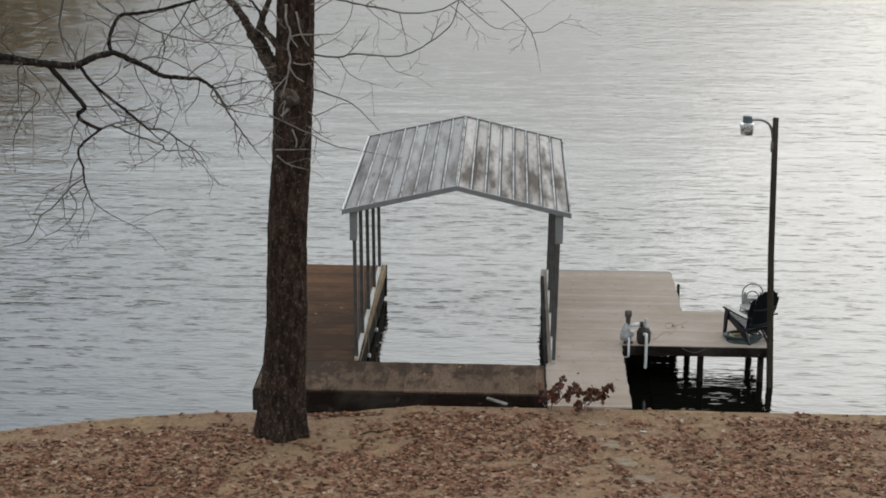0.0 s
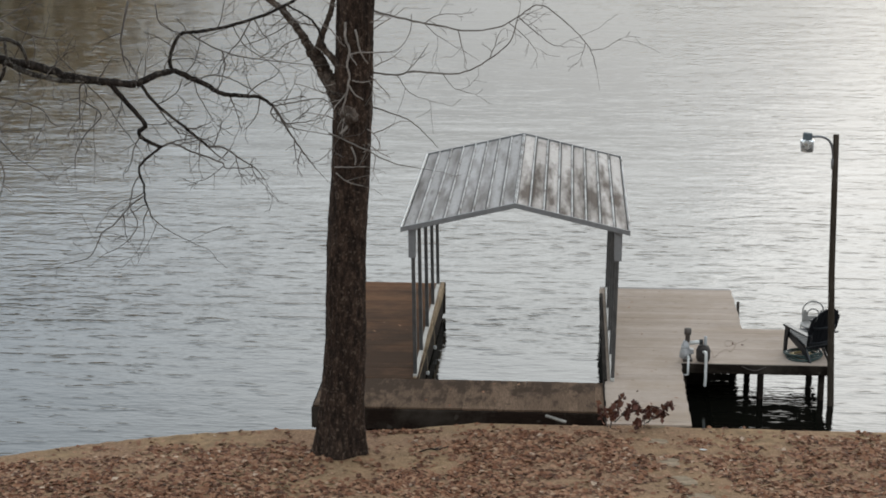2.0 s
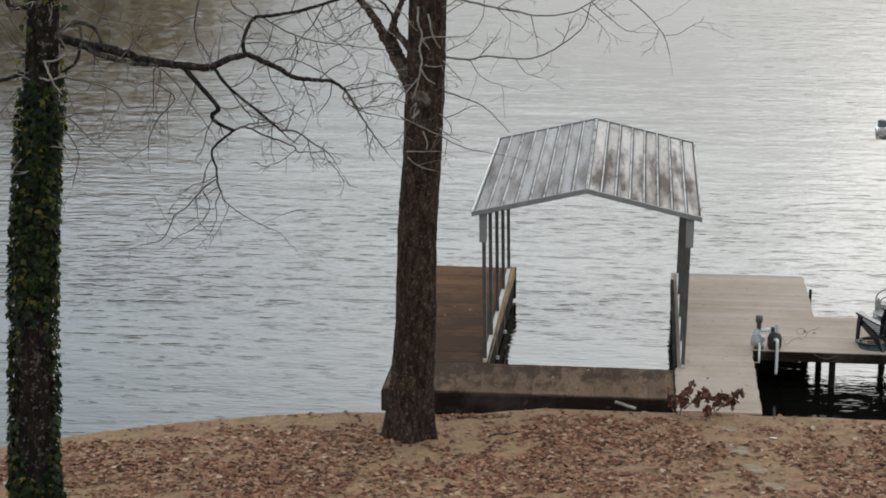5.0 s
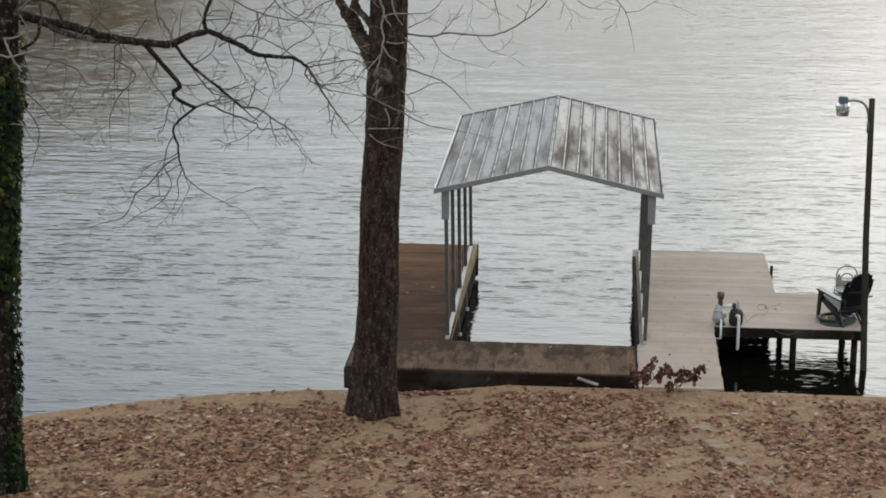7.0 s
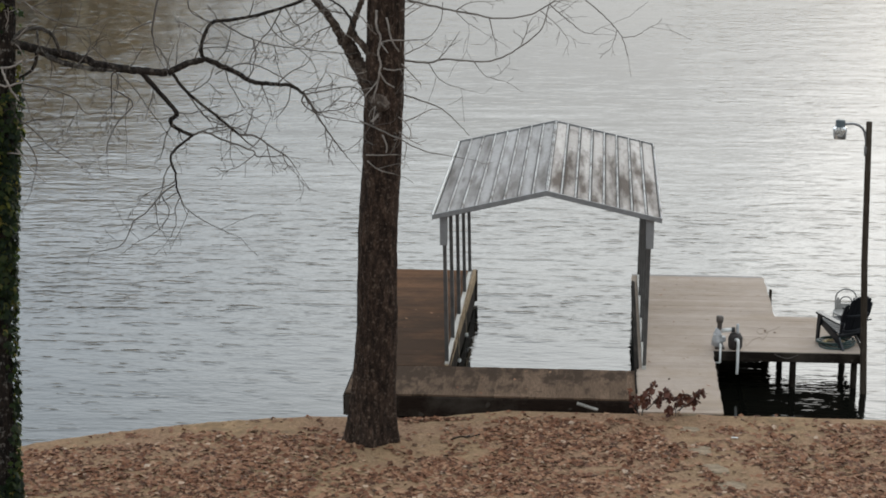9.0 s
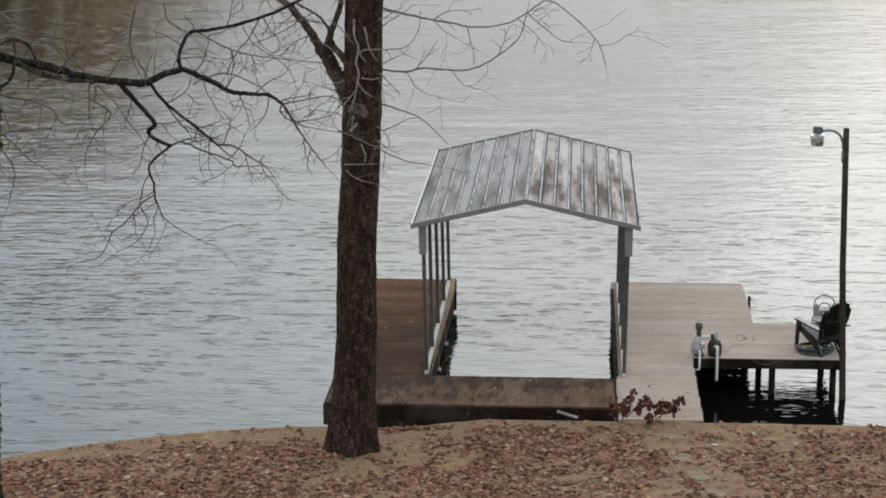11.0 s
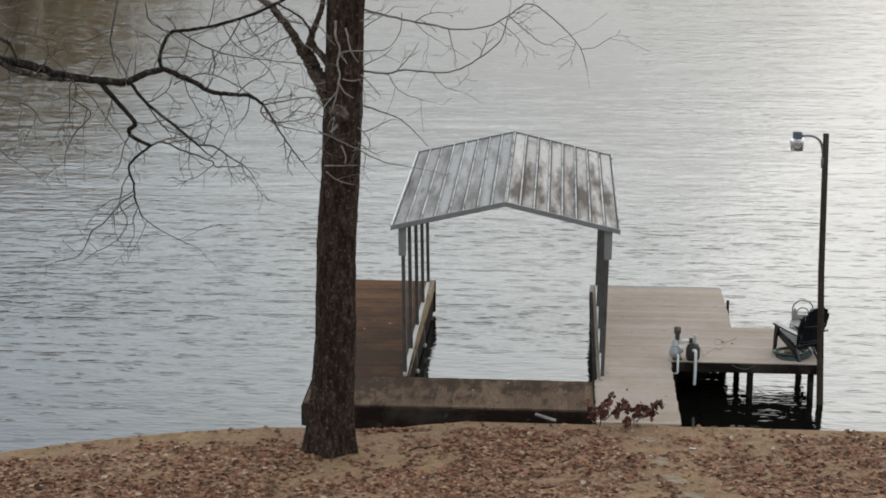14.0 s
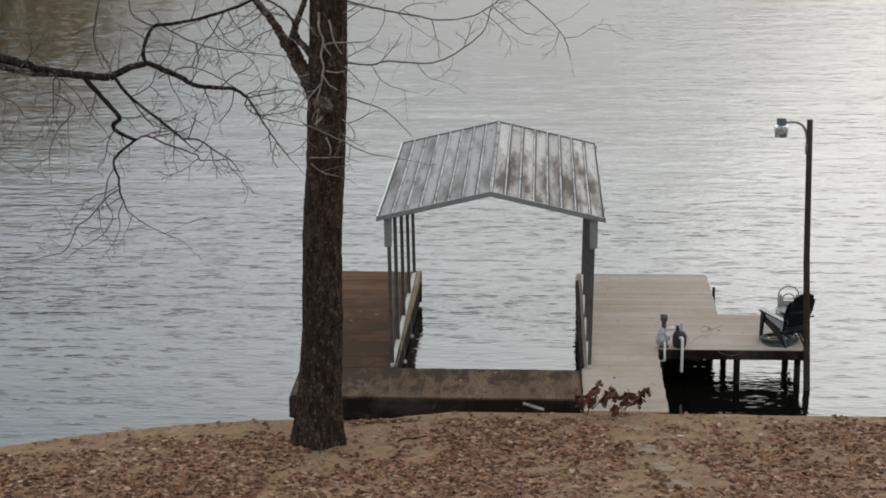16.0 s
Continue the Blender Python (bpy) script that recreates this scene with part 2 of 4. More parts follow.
BARK = bark("furrowed_bark", (0.019, 0.0112, 0.0075), (0.054, 0.033, 0.0225), (0.1, 0.062, 0.042), (0.125, 0.088, 0.063), 0.7)
BURL_BARK = bark("burl_bark", (0.075, 0.053, 0.04), (0.13, 0.098, 0.078), (0.18, 0.143, 0.117), (0.22, 0.19, 0.16), 0.6)
LICHEN_BARK = bark("lichened_bark", (0.0065, 0.0042, 0.003), (0.019, 0.0125, 0.0085), (0.042, 0.03, 0.022), (0.17, 0.152, 0.13), 0.58)

LIMB_BARK = bark("dark_limb_bark", (0.012, 0.0085, 0.0065), (0.027, 0.02, 0.0155), (0.055, 0.043, 0.034), (0.115, 0.098, 0.08), 0.6)
OAK_LIMB_BARK = bark("brown_limb_bark", (0.045, 0.03, 0.0215), (0.085, 0.06, 0.044), (0.13, 0.097, 0.075), (0.16, 0.127, 0.1), 0.62)
GREY_LIMB_BARK = bark("grey_lichened_limb_bark", (0.022, 0.017, 0.013), (0.06, 0.05, 0.041), (0.125, 0.108, 0.09), (0.2, 0.182, 0.155), 0.5)
SHOOT = plain("pale_shoot_bark", (0.21, 0.18, 0.155), 0.9, vary=0.3, scale=8)
OAK_TWIG = plain("pale_twig_bark", (0.145, 0.126, 0.109), 0.9, vary=0.4, scale=8)
TWIG = plain("twig_bark", (0.095, 0.081, 0.07), 0.9, vary=0.4, scale=8)

GREY_BOARD = weathered_wood("weathered_grey_board", (0.076, 0.05, 0.0325), (0.146, 0.094, 0.062), (0.226, 0.154, 0.107), (14, 1, 14), (0.038, 0.0245, 0.016), 0.52, 0.68, 2.6, (2.0, 0.8, 1), (("Y", 29.0, 30.43, 0.12), ("X", -1.0, -3.6, 0.07)), 0.1, True)
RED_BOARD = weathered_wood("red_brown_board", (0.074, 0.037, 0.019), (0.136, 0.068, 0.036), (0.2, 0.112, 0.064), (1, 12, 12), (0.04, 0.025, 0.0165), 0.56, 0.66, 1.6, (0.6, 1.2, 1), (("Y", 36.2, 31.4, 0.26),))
PALE_BOARD = weathered_wood("bleached_board", (0.32, 0.256, 0.208), (0.4, 0.324, 0.267), (0.485, 0.403, 0.34), (1, 12, 12), (0.25, 0.187, 0.132), 0.58, 0.84, 1.1, (0.6, 1.1, 1))
GREY_EDGE = weathered_wood("greyed_edge_board", (0.22, 0.198, 0.183), (0.29, 0.265, 0.248), (0.35, 0.325, 0.308), (1, 12, 12), (0.18, 0.155, 0.138), 0.62)
# near-black: the shade on the dock's sides is put into these colours
FASCIA = weathered_wood("shaded_fascia_timber", (0.014, 0.0087, 0.0062), (0.024, 0.015, 0.0107), (0.04, 0.026, 0.019), (1, 10, 10))
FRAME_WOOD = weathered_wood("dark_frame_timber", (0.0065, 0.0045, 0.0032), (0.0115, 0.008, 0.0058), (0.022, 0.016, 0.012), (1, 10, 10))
TAN_WOOD = weathered_wood("tan_rim_timber", (0.19, 0.138, 0.082), (0.31, 0.229, 0.145), (0.43, 0.338, 0.232), (10, 1, 10), (0.15, 0.11, 0.075), 0.6)
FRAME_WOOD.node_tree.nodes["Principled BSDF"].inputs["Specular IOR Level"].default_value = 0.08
POLE_WOOD = weathered_wood("pole_timber", (0.022, 0.0165, 0.0115), (0.04, 0.031, 0.023), (0.07, 0.056, 0.043), (10, 10, 1))

# ribbed roof sheet: galvanised paint with algae and rust that hang down from the ridge
def roof_paint(name, clean, dirt, from_, front=0.0):
    """Chalky sheet paint with algae and rust that run along the panels."""
    m, n, l, b = material(name, 0.75)
    streak = noise_node(n, l, 1.5, 3, 0.5, (3.2, 0.4, 0.5), "World")
    # grime gathers towards the bank end, under the trees
    sep = n.new("ShaderNodeSeparateXYZ")
    l.new(n.new("ShaderNodeNewGeometry").outputs["Position"], sep.inputs[0])
    lift = n.new("ShaderNodeMapRange")
    lift.inputs["From Min"].default_value, lift.inputs["From Max"].default_value = 35.0, 32.0
    lift.inputs["To Min"].default_value, lift.inputs["To Max"].default_value = -0.5 * front, front
    l.new(sep.outputs["Y"], lift.inputs["Value"])
    add = n.new("ShaderNodeMath")
    l.new(streak, add.inputs[0])
    l.new(lift.outputs[0], add.inputs[1])
    streak = add.outputs[0]
    run = noise_node(n, l, 2.6, 4, 0.6, (2.2, 0.35, 1), spread=30.0)
    grime = noise_node(n, l, 9.0, 4, 0.7, (1.5, 0.7, 1), "World")
    mid = tuple(0.5 * u + 0.5 * v for u, v in zip(clean, dirt))
    c = ramp(n, l, streak, [(from_ - 0.12, clean), (from_, mid), (from_ + 0.12, dirt)])
    c = blend(n, l, ramp(n, l, run, [(from_ - 0.02, (0, 0, 0)), (from_ + 0.16, (0.85, 0.85, 0.85))]), c, dirt)
    c = blend(n, l, 1.0, c, ramp(n, l, grime, [(0.3, (0.84, 0.825, 0.81)), (0.6, (1, 1, 1))]), "MULTIPLY")
    c = blend(n, l, 1.0, c, ramp(n, l, random_of_object(n), [(0.0, (0.72, 0.71, 0.7)), (1.0, (1, 1, 1))]), "MULTIPLY")
    l.new(c, b.inputs["Base Color"])
    bump(n, l, b, grime, 0.12, 0.004)
    return m


ROOF = roof_paint("grey_stained_roof_sheet", (0.38, 0.363, 0.35), (0.16, 0.142, 0.13), 0.59, 0.05)
ROOF_RUST = roof_paint("rust_stained_roof_sheet", (0.45, 0.41, 0.378), (0.08, 0.058, 0.044), 0.58, 0.14)
# dark sheet colour that stands in for the shadow line beside each rib
RIB_SHADE = plain("rib_shadow_strip", (0.06, 0.053, 0.047), 0.8, vary=0.4)
# the ribs' bright edges are put into this paler, grime-mottled sheet colour
RIB, n, l, b = material("pale_rib_sheet", 0.75)
l.new(ramp(n, l, noise_node(n, l, 3.0, 5, 0.7, (1, 0.6, 1), "World"), [(0.4, (0.47, 0.457, 0.44)), (0.54, (0.33, 0.312, 0.294)), (0.66, (0.13, 0.112, 0.096))]), b.inputs["Base Color"])

TRIM = plain("grey_trim_paint", (0.17, 0.166, 0.162), 0.5, vary=0.15)
EAVE_PAINT = plain("pale_eave_paint", (0.48, 0.47, 0.455), 0.5, vary=0.12)
LEG_STEEL = plain("galvanised_tube", (0.09, 0.086, 0.082), 0.45, 0.5, vary=0.3, scale=6)
WHITE_BOARD = plain("white_painted_timber", (0.4, 0.375, 0.335), 0.6, vary=0.15)
PVC = plain("white_pvc", (0.58, 0.57, 0.54), 0.4, vary=0.08)
GREY_CAST = plain("grey_cast_metal", (0.33, 0.325, 0.32), 0.5, 0.3)
BROWN_METAL = plain("brown_housing", (0.07, 0.055, 0.045), 0.6)
BLACK_PLASTIC = plain("black_resin", (0.0085, 0.009, 0.011), 0.3, vary=0.2)
BLACK_PLASTIC.node_tree.nodes["Principled BSDF"].inputs["Specular IOR Level"].default_value = 0.5
TANK_BROWN = plain("brown_black_tank", (0.022, 0.016, 0.013), 0.7, vary=0.5)
BLACK_RUBBER = plain("black_rubber", (0.015, 0.014, 0.014), 0.7)
HOSE_GREEN = plain("green_hose", (0.025, 0.045, 0.04), 0.4)
HOSE_TAN = plain("tan_hose", (0.4, 0.3, 0.15), 0.5)
CHAIR_METAL = plain("grey_enamel", (0.24, 0.228, 0.21), 0.45, vary=0.1)
LAMP_TEAL = plain("blue_grey_lamp_paint", (0.042, 0.055, 0.06), 0.45)
ARM_STEEL = plain("lamp_arm_steel", (0.2, 0.2, 0.2), 0.4, 0.6)
WORN_BOARD = plain("worn_pale_board", (0.17, 0.155, 0.135), 0.8, vary=0.4)
CORD = plain("thin_brown_cord", (0.2, 0.155, 0.11), 0.9)
ROPE = plain("hanging_rope", (0.25, 0.2, 0.14), 0.9)
STONE = plain("earth_stained_flat_stone", (0.2, 0.15, 0.1), 0.95, vary=0.45, scale=7)
FOREST = plain("far_bare_wood", (0.64, 0.53, 0.37), 0.95, vary=0.5, scale=0.3)
GLASS, n, l, b = material("ribbed_glass", 0.22, 0.0, 1.45)
b.inputs["Transmission Weight"].default_value = 0.8
b.inputs["Base Color"].default_value = (0.72, 0.72, 0.7, 1)
BULB = plain("warm_bulb_glass", (0.5, 0.38, 0.24), 0.4, vary=0.1)

# ---- building blocks ----


def thing(name, at, label, category, group="", kind=""):
    ob = new(name)
    ob.location = at
    return tagged(ob, label, category, group, kind)


def mesh_of(name, bm, mat, smooth=False):
    me = bpy.data.meshes.new(name)
    if smooth:
        for f in bm.faces:
            f.smooth = True
    bm.to_mesh(me)
    bm.free()
    me.materials.append(mat)
    return me


def part(name, bm, mat, parent, label="", smooth=False, at=(0, 0, 0)):
    me = bm if isinstance(bm, bpy.types.Mesh) else mesh_of(name, bm, mat, smooth)
    ob = new(name, me)
    ob.parent = parent
    ob.location = at
    if label:
        ob["label"] = label
    return ob


def box(x0, x1, y0, y1, z0, z1, bevel=0.0, bm=None):
    bm = bm or bmesh.new()
    r = bmesh.ops.create_cube(bm, size=1)
    for v in r["verts"]:
        v.co = Vector((x0 + (v.co.x + 0.5) * (x1 - x0), y0 + (v.co.y + 0.5) * (y1 - y0), z0 + (v.co.z + 0.5) * (z1 - z0)))
    if bevel:
        es = {e for v in r["verts"] for e in v.link_edges}
        bmesh.ops.bevel(bm, geom=list(es), offset=bevel, segments=1, affect="EDGES")
    return bm


def spline(points, steps):
    """Catmull-Rom through the points."""
    p = [Vector(q) for q in points]
    p = [2 * p[0] - p[1]] + p + [2 * p[-1] - p[-2]]
    out = []
    for i in range(1, len(p) - 2):
        for k in range(steps):
            t = k / steps
            a, b0, c0, d = p[i - 1], p[i], p[i + 1], p[i + 2]
            out.append(0.5 * (2 * b0 + (c0 - a) * t + (2 * a - 5 * b0 + 4 * c0 - d) * t * t + (3 * b0 - a - 3 * c0 + d) * t ** 3))
    out.append(p[-2])
    return out


def tube(points, radii, sides=8, bm=None, caps=True, closed=False):
    """A round skin over a line; radii is one number or one for each point."""
    bm = bm or bmesh.new()
    pts = [Vector(q) for q in points]
    k = len(pts)
    rad = [radii] * k if isinstance(radii, (int, float)) else radii
    rings, up = [], None
    for i, q in enumerate(pts):
        a = pts[(i - 1) % k] if (closed or i) else q
        c = pts[(i + 1) % k] if (closed or i < k - 1) else q
        d = (c - a).normalized()
        if up is None:
            up = d.orthogonal().normalized()
        else:
            up = (up - d * up.dot(d)).normalized()
        side = d.cross(up)
        rings.append([bm.verts.new(q + rad[i] * (math.cos(2 * math.pi * s / sides) * up + math.sin(2 * math.pi * s / sides) * side)) for s in range(sides)])
    pairs = list(zip(rings, rings[1:])) + ([(rings[-1], rings[0])] if closed else [])
    for r0, r1 in pairs:
        for s in range(sides):
            bm.faces.new((r0[s], r0[(s + 1) % sides], r1[(s + 1) % sides], r1[s]))
    if caps and not closed:
        bm.faces.new(list(reversed(rings[0])))
        bm.faces.new(rings[-1])
    return bm


def lathe(profile, sides=20, bm=None, at=(0, 0, 0)):
    """Turns (radius, height) pairs about the vertical."""
    bm = bm or bmesh.new()
    rings = [[bm.verts.new((at[0] + r * math.cos(2 * math.pi * s / sides), at[1] + r * math.sin(2 * math.pi * s / sides), at[2] + z)) for s in range(sides)] for r, z in profile]
    for r0, r1 in zip(rings, rings[1:]):
        for s in range(sides):
            bm.faces.new((r0[s], r0[(s + 1) % sides], r1[(s + 1) % sides], r1[s]))
    bm.faces.new(list(reversed(rings[0])))
    bm.faces.new(rings[-1])
    return bm


def slab(outline, thick, axis, bm=None, at=0.0, bevel=0.0):
    """A flat outline given thickness along an axis: 0, 1 or 2."""
    bm = bm or bmesh.new()

    def place(u, v, w):
        return ((w, u, v), (u, w, v), (u, v, w))[axis]
    lo = [bm.verts.new(place(u, v, at)) for u, v in outline]
    hi = [bm.verts.new(place(u, v, at + thick)) for u, v in outline]
    k = len(lo)
    faces = [bm.faces.new(lo), bm.faces.new(hi)] + [bm.faces.new((lo[i], lo[(i + 1) % k], hi[(i + 1) % k], hi[i])) for i in range(k)]
    bmesh.ops.recalc_face_normals(bm, faces=faces)
    if bevel:
        bmesh.ops.bevel(bm, geom=list({e for f in faces for e in f.edges}), offset=bevel, segments=2, affect="EDGES")
    return bm


# ---- ground, water, far bank ----
DECK = 0.65


def shore(x):
    """Where the turf breaks off to the water."""
    if x < -3.9:
        return 28.05 - 0.055 * (-3.9 - x) ** 2 - 0.11 * (-3.9 - x)
    if x < -2.6:
        return 28.05
    return 28.05 + 0.42 * min(1, (x + 2.6) / 1.2)


def far_shore(x, y):
    """A wooded point comes near on one side, open water lies on the other."""
    az = math.degrees(math.atan2(x, max(y, 1)))
    return (340 - 190 * max(0, min(1, (-az - 3.0) / 11.0)) ** 1.3) * math.cos(math.radians(az))


def ground_height(x, y):
    s = y - shore(x)
    if s > 0:
        near = 0.6 - 1.75 * min(1, s / 1.2) ** 1.5 - 1.5 * min(1, s / 8)
        far = y - far_shore(x, y)
        return near if far < 0 else min(14, near + 0.25 * far)
    d = -s
    z = 0.6 + 0.10 * d + 0.004 * d * d if d < 20 else 0.6 + 2.0 + 1.6 + 0.02 * (d - 20)
    root = math.hypot(x + 3.18, y - 26.45)
    z += 0.09 * math.exp(-((root / 0.62) ** 2)) * (1 + 0.8 * noise.noise((x * 3, y * 3, 9)))
    z += 0.06 * math.exp(-(((x - 1.3) / 0.9) ** 2) - (d / 1.5) ** 2)
    return z + 0.05 * noise.noise((x * 0.5, y * 0.5, 0)) + 0.018 * noise.noise((x * 2.3, y * 2.3, 4))


def grid_steps(stops):
    out = [stops[0][0]]
    for (a, _), (b2, step) in zip(stops, stops[1:]):
        k = max(1, round((b2 - a) / step))
        out += [a + (b2 - a) * (i + 1) / k for i in range(k)]
    return out


def build_ground():
    xs = grid_steps([(-900, 0), (-100, 80), (-20, 8), (-11, 0.5), (8, 0.14), (20, 1), (100, 8), (900, 80)])
    ys = grid_steps([(-900, 0), (-100, 80), (0, 10), (20, 1), (31, 0.12), (40, 1), (120, 10), (400, 10), (1500, 100)])
    verts = [(x, y, ground_height(x, y)) for y in ys for x in xs]
    w = len(xs)
    faces = [(j * w + i, j * w + i + 1, (j + 1) * w + i + 1, (j + 1) * w + i) for j in range(len(ys) - 1) for i in range(w - 1)]
    me = bpy.data.meshes.new("ground")
    me.from_pydata(verts, [], faces)
    me.materials.append(GROUND)
    me.shade_smooth()
    tagged(new("ground", me), "sloping lake bank of dry turf under brown fallen leaves", "ground", kind="structure")


build_ground()

water = new("water", mesh_of("water", box(-900, 900, 20, 1500, -6, 0.0), WATER))
tagged(water, "grey rippled lake water under an overcast sky", "water", kind="structure")


def build_far_woods():
    """Leafless woods on the far shore: trunks and crowns of many slivers."""
    rnd = random.Random(5)
    verts, faces = [], []

    def sliver(p, d, w):
        s = Vector((d.y, -d.x, 0.3 * d.x)).normalized() * w
        k = len(verts)
        verts.extend([p - s, p + s, p + d])
        faces.append((k, k + 1, k + 2))
    for _ in range(900):
        az = radians(rnd.uniform(-48, 36))
        x, y = 400 * math.sin(az), 400 * math.cos(az)
        d = far_shore(x, y) / math.cos(az) + 2 + rnd.uniform(0, 35)
        x, y = d * math.sin(az), d * math.cos(az)
        if y < 60:
            continue
        z = ground_height(x, y) - 0.5
        h = rnd.uniform(11.5, 16) * (1 + 0.52 * math.exp(-((max(0, math.degrees(az) + 15.4) / 2.4) ** 2)))
        base = Vector((x, y, z))
        sliver(base, Vector((rnd.uniform(-1, 1), 0.2, h)), 0.35)
        sliver(base, Vector((0.2, rnd.uniform(-1, 1), h)), 0.35)
        for _ in range(52):
            q = base + Vector((rnd.gauss(0, 2.6), rnd.gauss(0, 2.6), h * rnd.uniform(0.15, 1.0)))
            d = Vector((rnd.gauss(0, 1), rnd.gauss(0, 1), rnd.uniform(0, 1.6))) * 1.7
            sliver(q, d, rnd.uniform(0.2, 0.7))
    me = bpy.data.meshes.new("far_woods")
    me.from_pydata([tuple(v) for v in verts], [], faces)
    me.materials.append(FOREST)
    tagged(new("far_woods", me), "leafless brown woods on the far shore", "woods", kind="stuff")


build_far_woods()

# ---- dock ----
dock = thing("boat_dock", (0, 0, DECK), "weathered timber boat dock round an open slip, standing in the lake", "dock")


def deck_section(name, mat, label, rows, along, width=0.14, depth=0.2):
    """Loose boards over one frame. rows: boards as (start, end, offset across); along: 0 for x, 1 for y."""
    xs = [v for r in rows for v in (r[0], r[1])]
    lo, hi = min(r[2] for r in rows), max(r[2] for r in rows) + width
    a, b2 = min(xs), max(xs)
    bm = bmesh.new()
    if along == 0:
        ends = sorted({(r[0], r[1]) for r in rows})
        for e in ends:
            sub = [r[2] for r in rows if (r[0], r[1]) == e]
            for k in range(3):
                x = e[0] + 0.06 + (e[1] - e[0] - 0.12) * k / 2
                box(x - 0.03, x + 0.03, min(sub) + 0.02, max(sub) + width - 0.02, -depth, -0.03, bm=bm)
            for y in (min(sub) + 0.045, max(sub) + width - 0.045):
                box(e[0] + 0.1, e[1] - 0.1, y - 0.02, y + 0.02, -depth, -0.034, bm=bm)
    else:
        for k in range(3):
            y = a + 0.06 + (b2 - a - 0.12) * k / 2
            box(lo + 0.02, hi - 0.02, y - 0.03, y + 0.03, -0.2, -0.03, bm=bm)
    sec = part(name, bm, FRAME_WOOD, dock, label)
    cache = {}
    rnd = random.Random(name)
    for r in rows:
        ln = round(r[1] - r[0], 2)
        if ln not in cache:
            g = 0.0003
            bm = box(0, ln, g, width - g, -0.03, 0, 0.0012) if along == 0 else box(g, width - g, 0, ln, -0.03, 0, 0.0012)
            cache[ln] = mesh_of("plank", bm, mat)
        j = rnd.uniform(-0.012, 0.012)
        shift = rnd.choice((0, 0, 0, rnd.uniform(-0.004, 0.004)))
        at = (r[0] + j, r[2] + shift, rnd.uniform(-0.002, 0.002)) if along == 0 else (r[2] + shift, r[0] + j, rnd.uniform(-0.002, 0.002))
        part("plank", cache[ln], mat, sec, at=at)
    return sec


def span(a, b2, width=0.14):
    k = round((b2 - a) / width)
    return [a + (b2 - a) * i / k for i in range(k)]


deck_section("front_walkway", GREY_BOARD, "grey weathered cross-boarded walkway with dark damp stains", [(29.0, 30.43, x) for x in span(-3.92, 0.65)], 1)
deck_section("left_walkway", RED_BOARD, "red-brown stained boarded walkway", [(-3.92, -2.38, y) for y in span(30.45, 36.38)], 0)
rows = [(0.68, 1.98, y) for y in span(28.45, 31.6)] + [(0.68, 3.18, y) for y in span(33.68, 36.24)]
deck_section("right_walkway", PALE_BOARD, "bleached tan boarded walkway", rows[:23], 0)
deck_section("end_platform", PALE_BOARD, "bleached tan boarded end platform", rows[23:], 0)
deck_section("lounge_platform", PALE_BOARD, "bleached tan boarded sitting platform", [(0.68, 4.46, y) for y in span(31.6, 33.68)], 0, depth=0.1)

part("edge_board", box(0.68, 3.16, 36.246, 36.35, -0.034, -0.002, 0.003), GREY_EDGE, dock, "greyed edge board")
part("front_fascia", box(-3.92, 0.65, 28.955, 28.997, -0.36, -0.035, 0.006), FASCIA, dock, "fascia board coloured dark for its shaded side")
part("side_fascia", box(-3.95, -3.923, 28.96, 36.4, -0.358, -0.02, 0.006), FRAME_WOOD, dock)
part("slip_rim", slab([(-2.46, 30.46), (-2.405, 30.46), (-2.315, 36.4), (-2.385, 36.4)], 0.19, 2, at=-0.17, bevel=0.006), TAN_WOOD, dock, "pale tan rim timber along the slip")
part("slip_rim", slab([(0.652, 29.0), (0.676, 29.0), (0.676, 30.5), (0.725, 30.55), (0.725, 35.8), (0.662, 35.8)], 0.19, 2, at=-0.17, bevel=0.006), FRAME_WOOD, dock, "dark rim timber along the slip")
# skirts added to deepen the dark slip sides and their reflection
part("slip_skirt", slab([(-2.47, 30.46), (-2.425, 30.46), (-2.335, 36.38), (-2.39, 36.38)], 0.425, 2, at=-0.6, bevel=0.006), FRAME_WOOD, dock, "near-black skirt board added under the rim to darken the slip side")
part("slip_skirt", box(0.682, 0.73, 30.6, 36.2, -0.6, -0.175, 0.006), FRAME_WOOD, dock, "near-black skirt board added under the rim to darken the slip side")
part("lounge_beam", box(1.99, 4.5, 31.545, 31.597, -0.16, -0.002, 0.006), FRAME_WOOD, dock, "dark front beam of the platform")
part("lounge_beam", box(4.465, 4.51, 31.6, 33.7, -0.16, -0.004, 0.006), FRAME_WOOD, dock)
for x, y in ((-3.85, 29.2), (-1.6, 29.2), (0.55, 29.2), (-3.85, 32.3), (-3.85, 36.2), (-2.5, 36.2), (-2.5, 33.3), (-2.5, 30.7), (0.8, 36.1), (0.8, 33.3), (0.8, 30.7),
             (1.9, 30.2), (3.08, 36.1), (3.06, 33.85), (1.95, 33.78), (3.34, 31.75), (3.28, 33.5), (4.38, 33.5), (4.36, 31.75), (2.05, 31.75)):
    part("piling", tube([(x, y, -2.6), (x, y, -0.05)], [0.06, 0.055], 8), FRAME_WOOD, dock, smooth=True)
part("corner_post", box(-2.42, -2.3, 36.3, 36.42, -0.6, 0.012, 0.008), POLE_WOOD, dock, "dark square post at the far end of the slip")
part("corner_post", box(3.19, 3.24, 35.0, 35.05, -0.2, 0.12, 0.008), POLE_WOOD, dock, "short grey post at the platform edge")
